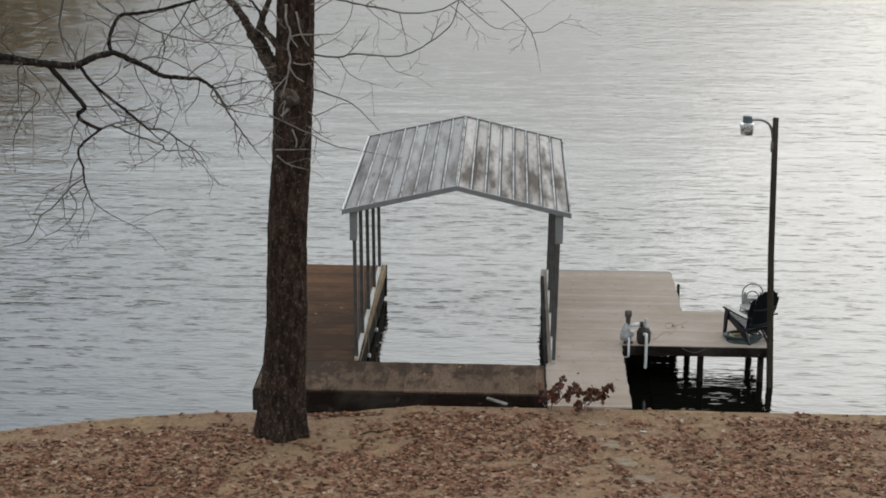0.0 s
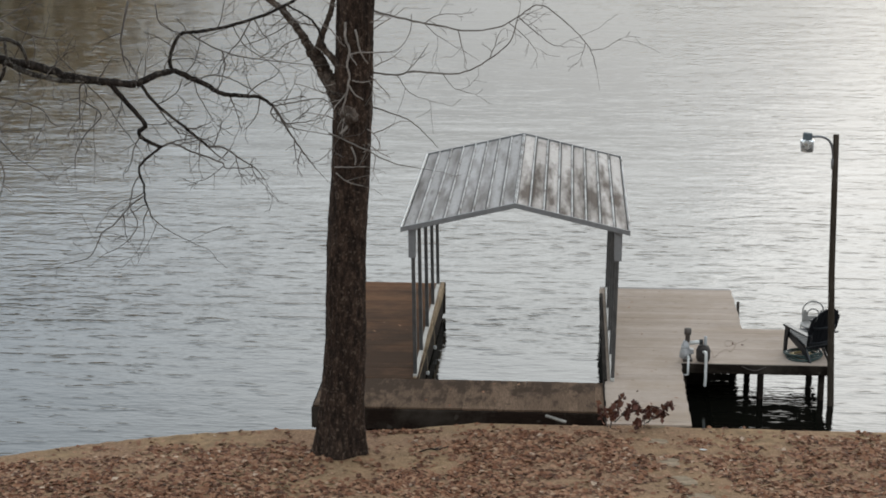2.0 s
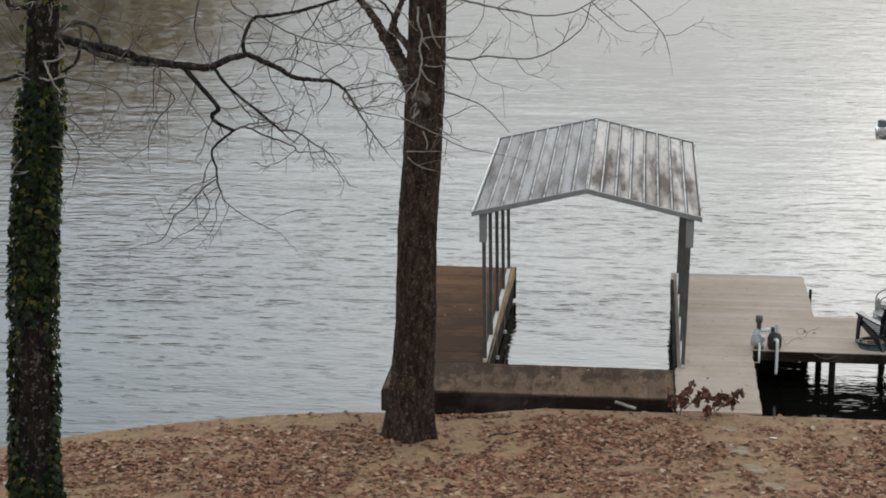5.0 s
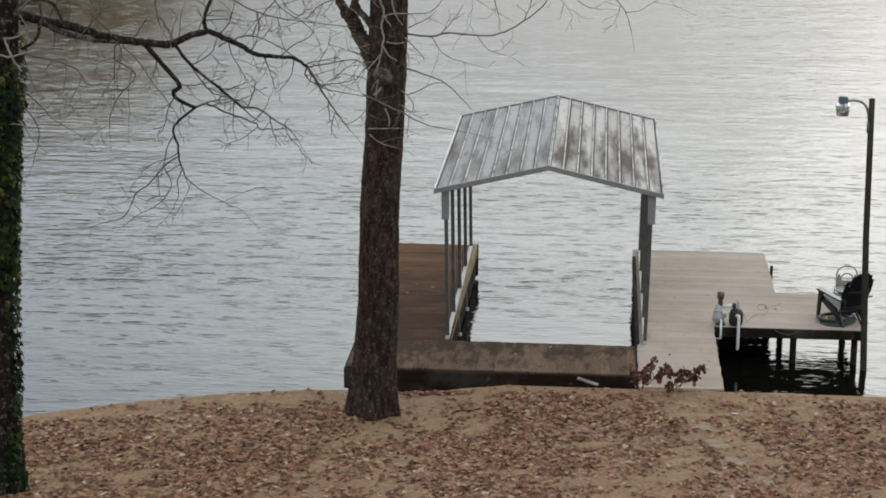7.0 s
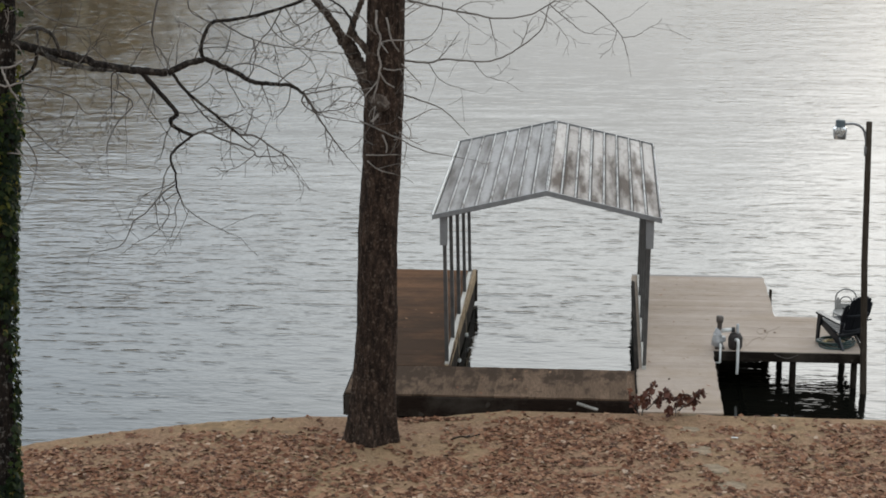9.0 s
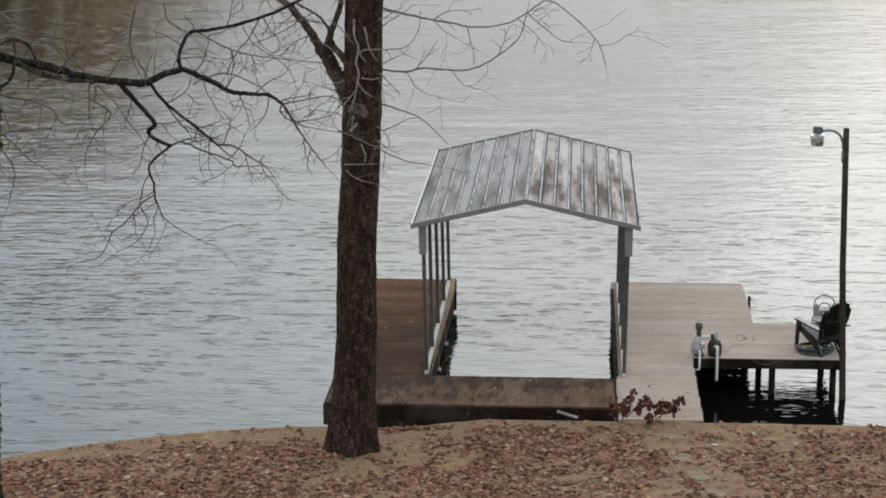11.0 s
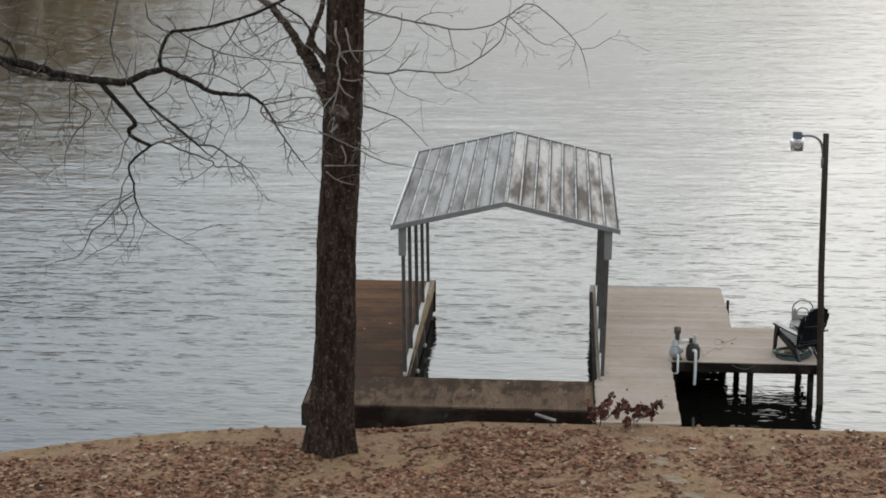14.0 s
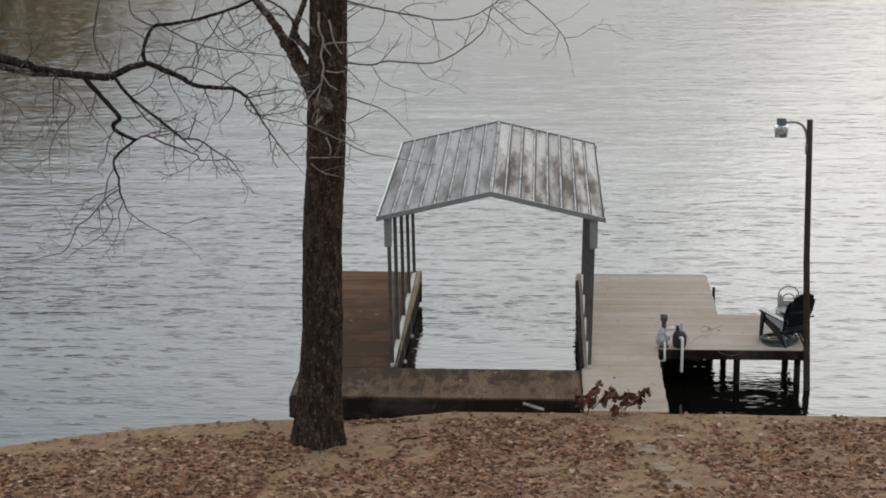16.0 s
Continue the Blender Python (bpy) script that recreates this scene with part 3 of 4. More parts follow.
for y in (32.3, 33.8):
    rx = -2.38 + 0.0152 * (y - 30.46)
    rope = part("rope", tube([(rx - 0.02, y, -0.02), (rx - 0.01, y, -0.3), (rx, y + 0.01, -0.48)], 0.008, 6), ROPE, dock, "rope hung over the slip edge")
    part("rope_end", lathe([(0.01, 0), (0.03, 0.015), (0.03, 0.06), (0.01, 0.075)], 8, at=(rx, y + 0.01, -0.54)), PVC, rope, "white rope end")

part("slack_line", tube(spline([(3.0, 31.53, -0.01), (3.1, 31.53, -0.06), (3.24, 31.53, -0.085), (3.4, 31.53, -0.02)], 5), 0.008, 6), BROWN_METAL, dock, "dark slack line hung along the platform beam")

# ---- metal canopy over the slip ----
CX, HALF, Y0, Y1, EAVE, RIDGE = -0.81, 1.82, 30.42, 36.3, 3.2, 3.615
canopy = thing("slip_canopy", (CX, 30.5, DECK), "grey metal carport-style canopy with a rust-stained ribbed roof", "canopy")


SLOPE = math.atan2(RIDGE - EAVE, HALF)
SLOPE_LEN = HALF / math.cos(SLOPE)
PITCH = SLOPE_LEN / 8


def on_slope(side, along, lift, y):
    sag = -0.015 * math.sin(math.pi * (y + 30.5 - Y0) / (Y1 - Y0)) * along / SLOPE_LEN
    return (side * (along * math.cos(SLOPE) + lift * math.sin(SLOPE)), y, RIDGE - DECK - along * math.sin(SLOPE) + lift * math.cos(SLOPE) + sag)


def slope_strip(side, profile):
    """A long folded strip of sheet metal, front to back, on one slope."""
    bm = bmesh.new()
    rings = [[bm.verts.new(on_slope(side, a, h, Y0 - 30.5 + (Y1 - Y0) * j / 6)) for a, h in profile] for j in range(7)]
    for r0, r1 in zip(rings, rings[1:]):
        for i in range(len(profile) - 1):
            bm.faces.new((r0[i], r0[i + 1], r1[i + 1], r1[i]))
    bmesh.ops.recalc_face_normals(bm, faces=bm.faces[:])
    if sum(f.normal.z for f in bm.faces) < 0:
        bmesh.ops.reverse_faces(bm, faces=bm.faces[:])
    bmesh.ops.solidify(bm, geom=bm.faces[:], thickness=0.004)
    return bm


for side in (-1, 1):
    sheet = part("roof_sheet", slope_strip(side, [(0.0, -0.012), (SLOPE_LEN, -0.012), (SLOPE_LEN + 0.01, -0.05)]), RIB_SHADE, canopy)
    for k in range(8):
        a0 = k * PITCH
        # panels stop short so the dark sheet shows as a shadow line
        part("panel", slope_strip(side, [(a0 + 0.04, -0.006), (a0 + PITCH * 0.35, 0.0), (a0 + PITCH * 0.65, 0.0), (a0 + PITCH - 0.018, -0.004)]), ROOF_RUST if side > 0 else ROOF, sheet)
        part("rib", slope_strip(side, [(a0 - 0.014, -0.006), (a0 - 0.009, 0.024), (a0 + 0.009, 0.024), (a0 + 0.014, -0.006)] if k else [(0.0, 0.02), (0.02, 0.018), (0.026, 0.0)]), RIB, sheet, "pale raised rib")
top = RIDGE - DECK
for s in (-1, 1):
    x0, x1 = sorted((s * (HALF + 0.004), s * (HALF + 0.03)))
    part("eave_trim", box(x0, x1, Y0 - 30.5, Y1 - 30.5, EAVE - DECK - 0.07, EAVE - DECK + 0.03, 0.008), EAVE_PAINT if s < 0 else RIB, canopy, "pale folded eave trim" if s < 0 else "grime-stained folded eave trim")
e0 = EAVE - DECK
for y, nm in ((Y0 - 30.5 - 0.03, "front_trim"), (Y1 - 30.5 + 0.002, "back_trim")):
    part(nm, slab([(-HALF - 0.02, e0 - 0.055), (0, top - 0.05), (HALF + 0.02, e0 - 0.055), (HALF + 0.02, e0 + 0.022), (0, top + 0.034), (-HALF - 0.02, e0 + 0.022)], 0.028, 1, at=y), TRIM, canopy, "grey folded trim")
LEG_Y = (0.06, 1.36, 2.78, 4.22, 5.65)
for s in (-1, 1):
    xt, xb = s * 1.66, s * 1.62
    for y in LEG_Y:
        part("leg", tube([(xb, y, 0.05), (xt, y, e0 - 0.03)], [0.042, 0.042], 4), LEG_STEEL, canopy)
        part("rafter", tube([(xt, y, e0 - 0.03), (s * 0.0, y, top - 0.06)], 0.032, 4), LEG_STEEL, canopy)
    part("gusset", slab([(xt - 0.06, e0 - 0.5), (xt + 0.06, e0 - 0.5), (xt + 0.065, e0 - 0.02), (xt - 0.065, e0 - 0.02)], 0.02, 1, at=-0.04), TRIM, canopy, "pale grey corner bracket")
    part("base_rail", box(xb - 0.034, xb + 0.034, 0.0, 5.75, 0.0, 0.055, 0.006), WHITE_BOARD, canopy, "white base rail under the legs")
    part("eave_rail", box(xt - 0.03, xt + 0.03, -0.02, 5.85, e0 - 0.075, e0 - 0.02, 0.004), LEG_STEEL, canopy)

# ---- lamp post ----
pole = thing("lamp_post", (4.56, 31.46, -1.0), "tall grey timber lamp post with a gooseneck jar lamp", "lamp post")
part("pole", tube([(0.015, 0, -1.2), (-0.06, 0.01, 0.9), (-0.157, 0.02, 3.3), (-0.18, 0.03, 4.6), (-0.197, 0.04, 5.62)], [0.06, 0.057, 0.052, 0.05, 0.048], 14), POLE_WOOD, pole, smooth=True)
arm = spline([(-0.235, 0.04, 5.05), (-0.232, 0.04, 5.3), (-0.29, 0.04, 5.5), (-0.42, 0.04, 5.58), (-0.58, 0.04, 5.58)], 6)
part("arm", tube(arm, 0.021, 8), ARM_STEEL, pole, smooth=True)
part("arm_clamp", box(-0.255, -0.17, 0.0, 0.08, 5.1, 5.22, 0.01), ARM_STEEL, pole)
head = part("lamp_head", lathe([(0.02, 0.05), (0.07, 0.045), (0.078, 0.03), (0.078, -0.05), (0.085, -0.06), (0.06, -0.06)], 20, at=(-0.655, 0.04, 5.6)), LAMP_TEAL, pole, "dark blue-grey lamp head", smooth=True)
part("glass_jar", lathe([(0.07, 0.006), (0.113, -0.012), (0.117, -0.06), (0.1, -0.2), (0.095, -0.2), (0.11, -0.06), (0.106, -0.016), (0.07, 0.0)], 24, at=(-0.655, 0.04, 5.54)), GLASS, head, "ribbed frosted glass jar shade", smooth=True)
part("bulb", lathe([(0.01, -0.15), (0.035, -0.12), (0.035, -0.06), (0.02, 0)], 12, at=(-0.655, 0.04, 5.53)), BULB, head, "warm-toned bulb", smooth=True)

# ---- chairs and hose on the platform ----


def adirondack():
    ch = thing("adirondack_chair", (4.27, 32.02, DECK), "black resin adirondack chair with a fanned rounded back", "chair")
    ch.rotation_euler = (0, 0, radians(-58))
    ch.scale = (0.95, 0.95, 0.97)
    # the sitter faces -x
    for y in (-0.3, 0.3):
        part("arm", slab([(-0.5, 0.52), (-0.48, 0.555), (-0.12, 0.52), (0.2, 0.5), (0.2, 0.475), (-0.46, 0.515)], 0.12, 1, at=y - 0.06, bevel=0.006), BLACK_PLASTIC, ch)
        part("front_leg", slab([(-0.48, 0.53), (-0.35, 0.53), (-0.42, 0.3), (-0.45, 0.0), (-0.51, 0.0), (-0.5, 0.3)], 0.045, 1, at=y - 0.022, bevel=0.006), BLACK_PLASTIC, ch)
        part("rear_leg", slab([(-0.44, 0.41), (-0.36, 0.42), (0.08, 0.22), (0.22, 0.0), (0.1, 0.0), (-0.04, 0.14), (-0.42, 0.31)], 0.045, 1, at=y * 0.86 - 0.022, bevel=0.006), BLACK_PLASTIC, ch)
    for k in range(10):
        a = -0.46 + k * 0.057
        bm = box(-0.026, 0.026, -0.27, 0.27, -0.01, 0.01, 0.005)
        bm.transform(pose(a + 0.04, 0, 0.42 - (a + 0.46) * 0.3, 0, 15, 0))
        part("seat_slat", bm, BLACK_PLASTIC, ch)
    lean = pose(0.06, 0, 0.2, 0, 20, 0)
    for k in range(7):
        c = (k - 3) * 0.064
        tall = 0.85 - 0.0085 * abs(k - 3) ** 2.7
        out = [(c - 0.036, 0), (c + 0.036, 0), (c * 1.42 + 0.049, tall * 0.6), (c * 1.38 + 0.047, tall - 0.02 - 0.012 * max(0, k - 3) ** 1.3), (c * 1.36 + 0.026, tall - 0.006 * max(0, k - 3)), (c * 1.36 - 0.026, tall - 0.006 * max(0, 3 - k)), (c * 1.38 - 0.047, tall - 0.02 - 0.012 * max(0, 3 - k) ** 1.3), (c * 1.42 - 0.049, tall * 0.6)]
        bm = slab(out, 0.02, 0, bevel=0.003, at=-0.004 * (k - 3) ** 2 + 0.005 * (k % 2))
        bm.transform(lean)
        part("back_slat", bm, BLACK_PLASTIC, ch)
    for z in (0.14, 0.46):
        bm = tube([(0.04 - 0.004 * u * u, u * 0.08, z) for u in range(-3, 4)], 0.022, 6)
        bm.transform(lean)
        part("back_brace", bm, BLACK_PLASTIC, ch)


adirondack()


def hoop_chair():
    ch = thing("hoop_back_chair", (4.31, 32.78, DECK), "grey metal garden chair with a double hoop back", "chair")
    def arch(w, h, n=14):
        side = [(-w, 0, 0.42), (-w * 1.02, 0.02, h * 0.6)]
        bow = [(-w * math.cos(math.pi * i / n), 0.05, h - w * 0.9 + w * 0.9 * math.sin(math.pi * i / n)) for i in range(n + 1)]
        return side + bow + [(w * 1.02, 0.02, h * 0.6), (w, 0, 0.42)]
    part("outer_hoop", tube(arch(0.175, 0.775), 0.014, 8), CHAIR_METAL, ch, smooth=True)
    part("inner_hoop", tube(arch(0.1, 0.64), 0.012, 8), CHAIR_METAL, ch, smooth=True)
    part("back_plate", slab([(-0.17, 0.42), (0.17, 0.42), (0.17, 0.52), (-0.17, 0.52)], 0.012, 1, at=0.02, bevel=0.004), CHAIR_METAL, ch)
    for x in (-0.172, 0.102):
        part("side_plate", slab([(x, 0.52), (x + 0.07, 0.52), (x + 0.05, 0.63), (x + 0.02, 0.63)], 0.01, 1, at=0.022, bevel=0.003), CHAIR_METAL, ch)
    part("seat", lathe([(0.21, 0.41), (0.24, 0.415), (0.24, 0.435), (0.2, 0.43)], 20, at=(0, -0.2, 0)), CHAIR_METAL, ch, smooth=True)
    for x, y in ((-0.2, 0.0), (0.2, 0.0), (-0.18, -0.38), (0.18, -0.38)):
        part("leg", tube([(x, y, 0.42), (x * 1.15, y * 1.1, 0.0)], 0.012, 8), CHAIR_METAL, ch, smooth=True)


hoop_chair()

hose = thing("garden_hose", (4.08, 32.08, DECK), "coiled green garden hose lying on the platform", "hose")
coil = []
rnd = random.Random(3)
for i in range(170):
    a = i * 2 * math.pi / 28
    r = 0.27 + 0.045 * math.sin(i * 0.41) - 0.012 * (i // 56)
    coil.append((r * 1.1 * math.cos(a), r * math.sin(a), 0.014 + 0.02 * (i // 34) + 0.004 * math.sin(i)))
part("coil", tube(coil, 0.014, 6), HOSE_GREEN, hose, smooth=True)
arc = [(-0.02 + (0.2 - 0.0006 * i) * math.cos(1.7 + i * 0.11), 0.01 + (0.17 - 0.0006 * i) * math.sin(1.7 + i * 0.11), 0.03 + 0.012 * (i // 50)) for i in range(110)]
part("inner_coil", tube(arc, 0.02, 6), HOSE_TAN, hose, "faded tan length of hose", smooth=True)

# ---- pump at the platform edge ----
pump = thing("irrigation_pump", (2.12, 31.72, DECK), "grey lake pump with white pipes at the platform edge", "pump")
part("stand", box(-0.1, 0.06, -0.06, 0.06, 0, 0.05, 0.008), BROWN_METAL, pump)
part("housing", lathe([(0.07, 0.05), (0.1, 0.07), (0.095, 0.16), (0.065, 0.27), (0.04, 0.36)], 16, at=(-0.06, 0, 0)), GREY_CAST, pump, smooth=True)
part("flange", box(-0.13, 0.01, -0.075, 0.075, 0.24, 0.265, 0.006), GREY_CAST, pump)
part("outlet_box", box(-0.02, 0.075, -0.05, 0.05, 0.13, 0.22, 0.012), GREY_CAST, pump)
part("motor", lathe([(0.035, 0.34), (0.04, 0.36), (0.04, 0.46), (0.06, 0.47), (0.06, 0.57), (0.025, 0.58)], 14, at=(-0.03, 0, 0)), BROWN_METAL, pump, smooth=True)
pipe = part("discharge_pipe", tube([(0.0, 0, 0.32), (0.2, 0.0, 0.34)], 0.035, 10), PVC, pump, "white plastic pipe", smooth=True)
part("coupling", tube([(0.17, 0, 0.337), (0.23, 0, 0.343)], 0.045, 10), BLACK_RUBBER, pipe, "black coupling")
part("riser", tube([(0.27, 0, 0.15), (0.27, 0, 0.44)], 0.028, 10), GREY_CAST, pump, smooth=True)
part("tank", lathe([(0.03, 0.0), (0.1, 0.01), (0.12, 0.06), (0.12, 0.2), (0.09, 0.27), (0.03, 0.29)], 18, at=(0.24, 0.0, 0)), TANK_BROWN, pump, "brown-black pressure tank", smooth=True)
part("intake_pipe", tube(spline([(0.24, -0.12, 0.2), (0.26, -0.2, 0.22), (0.27, -0.25, 0.18), (0.27, -0.25, -0.2), (0.265, -0.25, -0.36)], 5), 0.026, 10), PVC, pump, "white plastic intake pipe", smooth=True)
part("drain_pipe", tube([(-0.02, -0.1, 0.12), (-0.02, -0.22, 0.12), (-0.02, -0.23, -0.17), (-0.15, -0.23, -0.18)], 0.02, 8), PVC, pump, "thin white plastic pipe", smooth=True)

cord = tagged(new("thin_cord", mesh_of("thin_cord", tube(spline([(0.00, 0.00, 0), (0.06, -0.32, 0), (0.07, -0.61, 0), (0.19, -0.31, 0), (0.32, -0.14, 0), (0.39, -0.23, 0), (0.50, 0.20, 0), (0.42, 0.40, 0), (0.32, 0.32, 0), (0.35, 0.06, 0), (0.55, 0.27, 0), (0.67, 0.41, 0), (0.73, 0.55, 0)], 5), 0.0028, 5), CORD)), "thin brown cord lying in loose loops on the platform boards", "cord")
cord.location = (2.49, 32.52, DECK + 0.007)

# ---- trees ----


def trunk_rings(line, r0, r1, flare, seed, sides=150):
    """A trunk of furrowed bark: lumps, root flares and upright ridges that part and join."""
    verts, faces = [], []
    k = len(line)
    for i, q in enumerate(line):
        t = i / (k - 1)
        r = r0 + (r1 - r0) * t
        up = q.z - line[0].z
        for s in range(sides):
            a = 2 * math.pi * s / sides
            dx, dy = math.cos(a), math.sin(a)
            f = 1 + flare * math.exp(-max(0, up - 0.1) / 0.5) * (0.75 + 0.45 * math.sin(a * 5 + seed) + 0.5 * noise.noise((dx * 3, dy * 3, seed)))
            lump = 0.075 * noise.noise((dx * 1.3, dy * 1.3, up * 0.8 + seed)) + 0.03 * noise.noise((dx * 5, dy * 5, up * 3 + seed))
            wind = 0.25 * noise.noise((dx * 2, dy * 2, up * 1.7))
            furrow = abs(noise.noise((dx * 9 + wind, dy * 9, up * 2.6 + seed)))
            plate = noise.noise((dx * 15, dy * 15, up * 9 + seed))
            rr = r * f * (1 + lump) + 0.024 * min(0.5, furrow) + 0.006 * plate
            verts.append((q.x + dx * rr, q.y + dy * rr, q.z))
    for i in range(k - 1):
        for s in range(sides):
            n0, n1 = i * sides + s, i * sides + (s + 1) % sides
            faces.append((n0, n1, n1 + sides, n0 + sides))
    me = bpy.data.meshes.new("trunk")
    me.from_pydata(verts, [], faces)
    me.shade_smooth()
    return me


def twig(bm, start, way, length, radius, rnd, depth, droop=0.3):
    """A crooked twig that kinks from node to node and bears side twigs by turns."""
    p, d = start.copy(), way.normalized()
    pts = [p.copy()]
    k = 6 if depth > 1 else 4
    bow = Vector((rnd.gauss(0, 0.06), rnd.gauss(0, 0.06), rnd.gauss(0, 0.06) - 0.07 * droop))
    for _ in range(k):
        d = (d + bow + Vector((rnd.gauss(0, 0.17), rnd.gauss(0, 0.12), rnd.gauss(0, 0.17)))).normalized()
        p = p + d * length / k * rnd.uniform(0.75, 1.25)
        pts.append(p.copy())
    radii = [max(0.003, radius * (1 - 0.55 * i / k)) for i in range(k + 1)]
    tube(pts, radii, 5 if depth > 1 else 4, bm, caps=False)
    if depth:
        flip = rnd.choice((-1, 1))
        for i in range(1, k + 1):
            if rnd.random() < (0.6 if depth > 1 else 0.36):
                flip = -flip
                ahead = (pts[i] - pts[i - 1]).normalized()
                side = ahead.cross(Vector((rnd.gauss(0, 0.45), 1, rnd.gauss(0, 0.45)))).normalized() * flip
                twig(bm, pts[i], ahead * rnd.uniform(0.9, 1.6) + side, length * rnd.uniform(0.3, 0.62) * (1.1 - 0.06 * i), radii[i] * 0.75, rnd, depth - 1, droop)


tree_rnd = random.Random(23)
sprays = {}


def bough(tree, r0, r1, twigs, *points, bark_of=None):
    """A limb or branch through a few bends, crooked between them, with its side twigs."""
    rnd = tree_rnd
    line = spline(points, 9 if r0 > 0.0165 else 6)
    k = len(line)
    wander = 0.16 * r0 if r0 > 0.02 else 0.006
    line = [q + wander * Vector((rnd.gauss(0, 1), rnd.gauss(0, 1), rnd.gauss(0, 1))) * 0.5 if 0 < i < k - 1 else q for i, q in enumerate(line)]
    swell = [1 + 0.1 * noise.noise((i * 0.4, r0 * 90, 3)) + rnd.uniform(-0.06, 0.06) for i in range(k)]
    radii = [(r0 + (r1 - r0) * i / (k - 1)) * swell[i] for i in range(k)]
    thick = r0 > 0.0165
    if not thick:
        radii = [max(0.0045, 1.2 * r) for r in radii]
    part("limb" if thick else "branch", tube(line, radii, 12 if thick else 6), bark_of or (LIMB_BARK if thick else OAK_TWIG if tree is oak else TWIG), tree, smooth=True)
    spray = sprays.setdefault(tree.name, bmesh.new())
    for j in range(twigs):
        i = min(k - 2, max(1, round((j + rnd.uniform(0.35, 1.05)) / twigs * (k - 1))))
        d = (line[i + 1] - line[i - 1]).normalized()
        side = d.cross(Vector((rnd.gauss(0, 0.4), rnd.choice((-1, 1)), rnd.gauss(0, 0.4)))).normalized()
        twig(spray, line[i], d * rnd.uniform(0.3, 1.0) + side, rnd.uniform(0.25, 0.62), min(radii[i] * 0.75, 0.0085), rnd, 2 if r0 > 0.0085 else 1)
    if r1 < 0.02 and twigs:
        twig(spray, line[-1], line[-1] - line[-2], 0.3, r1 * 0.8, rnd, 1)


def shoots(tree, bm, bottom, top, count, cx, r, reach, seed):
    """Fine upright shoots that break straight from the bark."""
    rnd = random.Random(seed)
    for z in np.linspace(bottom, top, count):
        a = rnd.uniform(-3.3, 0.3)
        twig(bm, Vector((cx + r * math.cos(a), r * math.sin(a), float(z))), Vector((math.cos(a), 0.5 * math.sin(a) - 0.2, rnd.uniform(-0.7, 0.7))), rnd.uniform(0.3, 0.9) * reach, 0.0105, rnd, 1, 0.5)
    tagged(part("water_shoot", bm, SHOOT, tree, "pale fine shoots on the trunk"), kind="stuff")


oak = thing("oak_tree", (-3.18, 26.45, 0.8), "bare oak with dark furrowed bark, standing on the bank", "tree")
oak_line = spline([(-0.02, 0, -0.2), (0.01, 0, 0.55), (0.07, 0, 1.75), (0.11, 0, 3.0), (0.18, 0, 4.25), (0.23, 0, 5.5), (0.27, 0, 6.7), (0.34, 0, 8.5), (0.4, 0.2, 11.5)], 34)
part("trunk", trunk_rings(oak_line, 0.297, 0.235, 0.54, 3), BARK, oak).data.materials.append(BARK)
bm = bmesh.new()
bmesh.ops.create_icosphere(bm, subdivisions=4, radius=0.135)
for v in bm.verts:
    v.co *= 1 + 0.35 * noise.noise(v.co * 9) + 0.15 * noise.noise(v.co * 26)
    v.co = Vector((v.co.x, v.co.y * 0.7, v.co.z * 0.9))
bm.transform(pose(0.19, -0.235, 5.03))
part("burl", bm, BURL_BARK, oak, "pale knotty burl on the trunk", smooth=True)

ivy_tree = thing("ivy_clad_tree", (-7.35, 22.4, 1.15), "bare tree with a trunk clad in green ivy, on the bank", "tree")
line = spline([(-0.12, 0, -0.2), (-0.1, 0, 1.0), (0.02, 0, 3.2), (0.2, 0, 5.1), (0.32, 0, 6.6), (0.4, 0, 8.5), (0.45, 0.2, 10.5)], 38)
part("trunk", trunk_rings(line, 0.258, 0.13, 0.4, 8, 120), LICHEN_BARK, ivy_tree).data.materials.append(LICHEN_BARK)

# limbs of the ivy-clad tree, the long one first
bough(ivy_tree, 0.056, 0.045, 5, (0.42, -0.01, 6.05), (0.77, 0.07, 5.95), (1.09, 0.14, 5.88), (1.47, 0.22, 5.75), (1.86, 0.31, 5.68), (2.2, 0.38, 5.64))
bough(ivy_tree, 0.043, 0.036, 2, (2.2, 0.38, 5.64), (2.42, 0.43, 5.75), (2.64, 0.48, 5.8))
bough(ivy_tree, 0.034, 0.018, 6, (2.64, 0.48, 5.8), (2.98, 0.56, 5.63), (3.18, 0.6, 5.51), (3.45, 0.66, 5.47), (3.63, 0.7, 5.45), (3.79, 0.73, 5.34))
bough(ivy_tree, 0.014, 0.005, 4, (3.79, 0.73, 5.34), (3.94, 0.77, 5.07), (4.12, 0.81, 4.78), (4.28, 0.84, 4.55))
bough(ivy_tree, 0.034, 0.016, 0, (0.36, -0.04, 5.94), (0.48, -0.05, 6.1), (0.6, -0.05, 6.2), (0.76, -0.05, 6.23), (0.91, -0.04, 6.17), (0.98, -0.03, 6.05), (1.0, 0.04, 5.9), bark_of=GREY_LIMB_BARK)
bough(ivy_tree, 0.017, 0.012, 0, (0.76, -0.06, 6.21), (0.78, -0.1, 6.04), (0.82, -0.02, 5.92), bark_of=GREY_LIMB_BARK)
bough(ivy_tree, 0.034, 0.026, 3, (0.72, 0.0, 5.96), (0.98, 0.06, 5.82), (1.21, 0.12, 5.75), (1.4, 0.17, 5.71), (1.65, 0.24, 5.7), bark_of=GREY_LIMB_BARK)
bough(ivy_tree, 0.024, 0.016, 1, (0.69, 0.05, 5.99), (0.7, 0.05, 5.87), (0.64, 0.04, 5.72), (0.48, 0.01, 5.62))
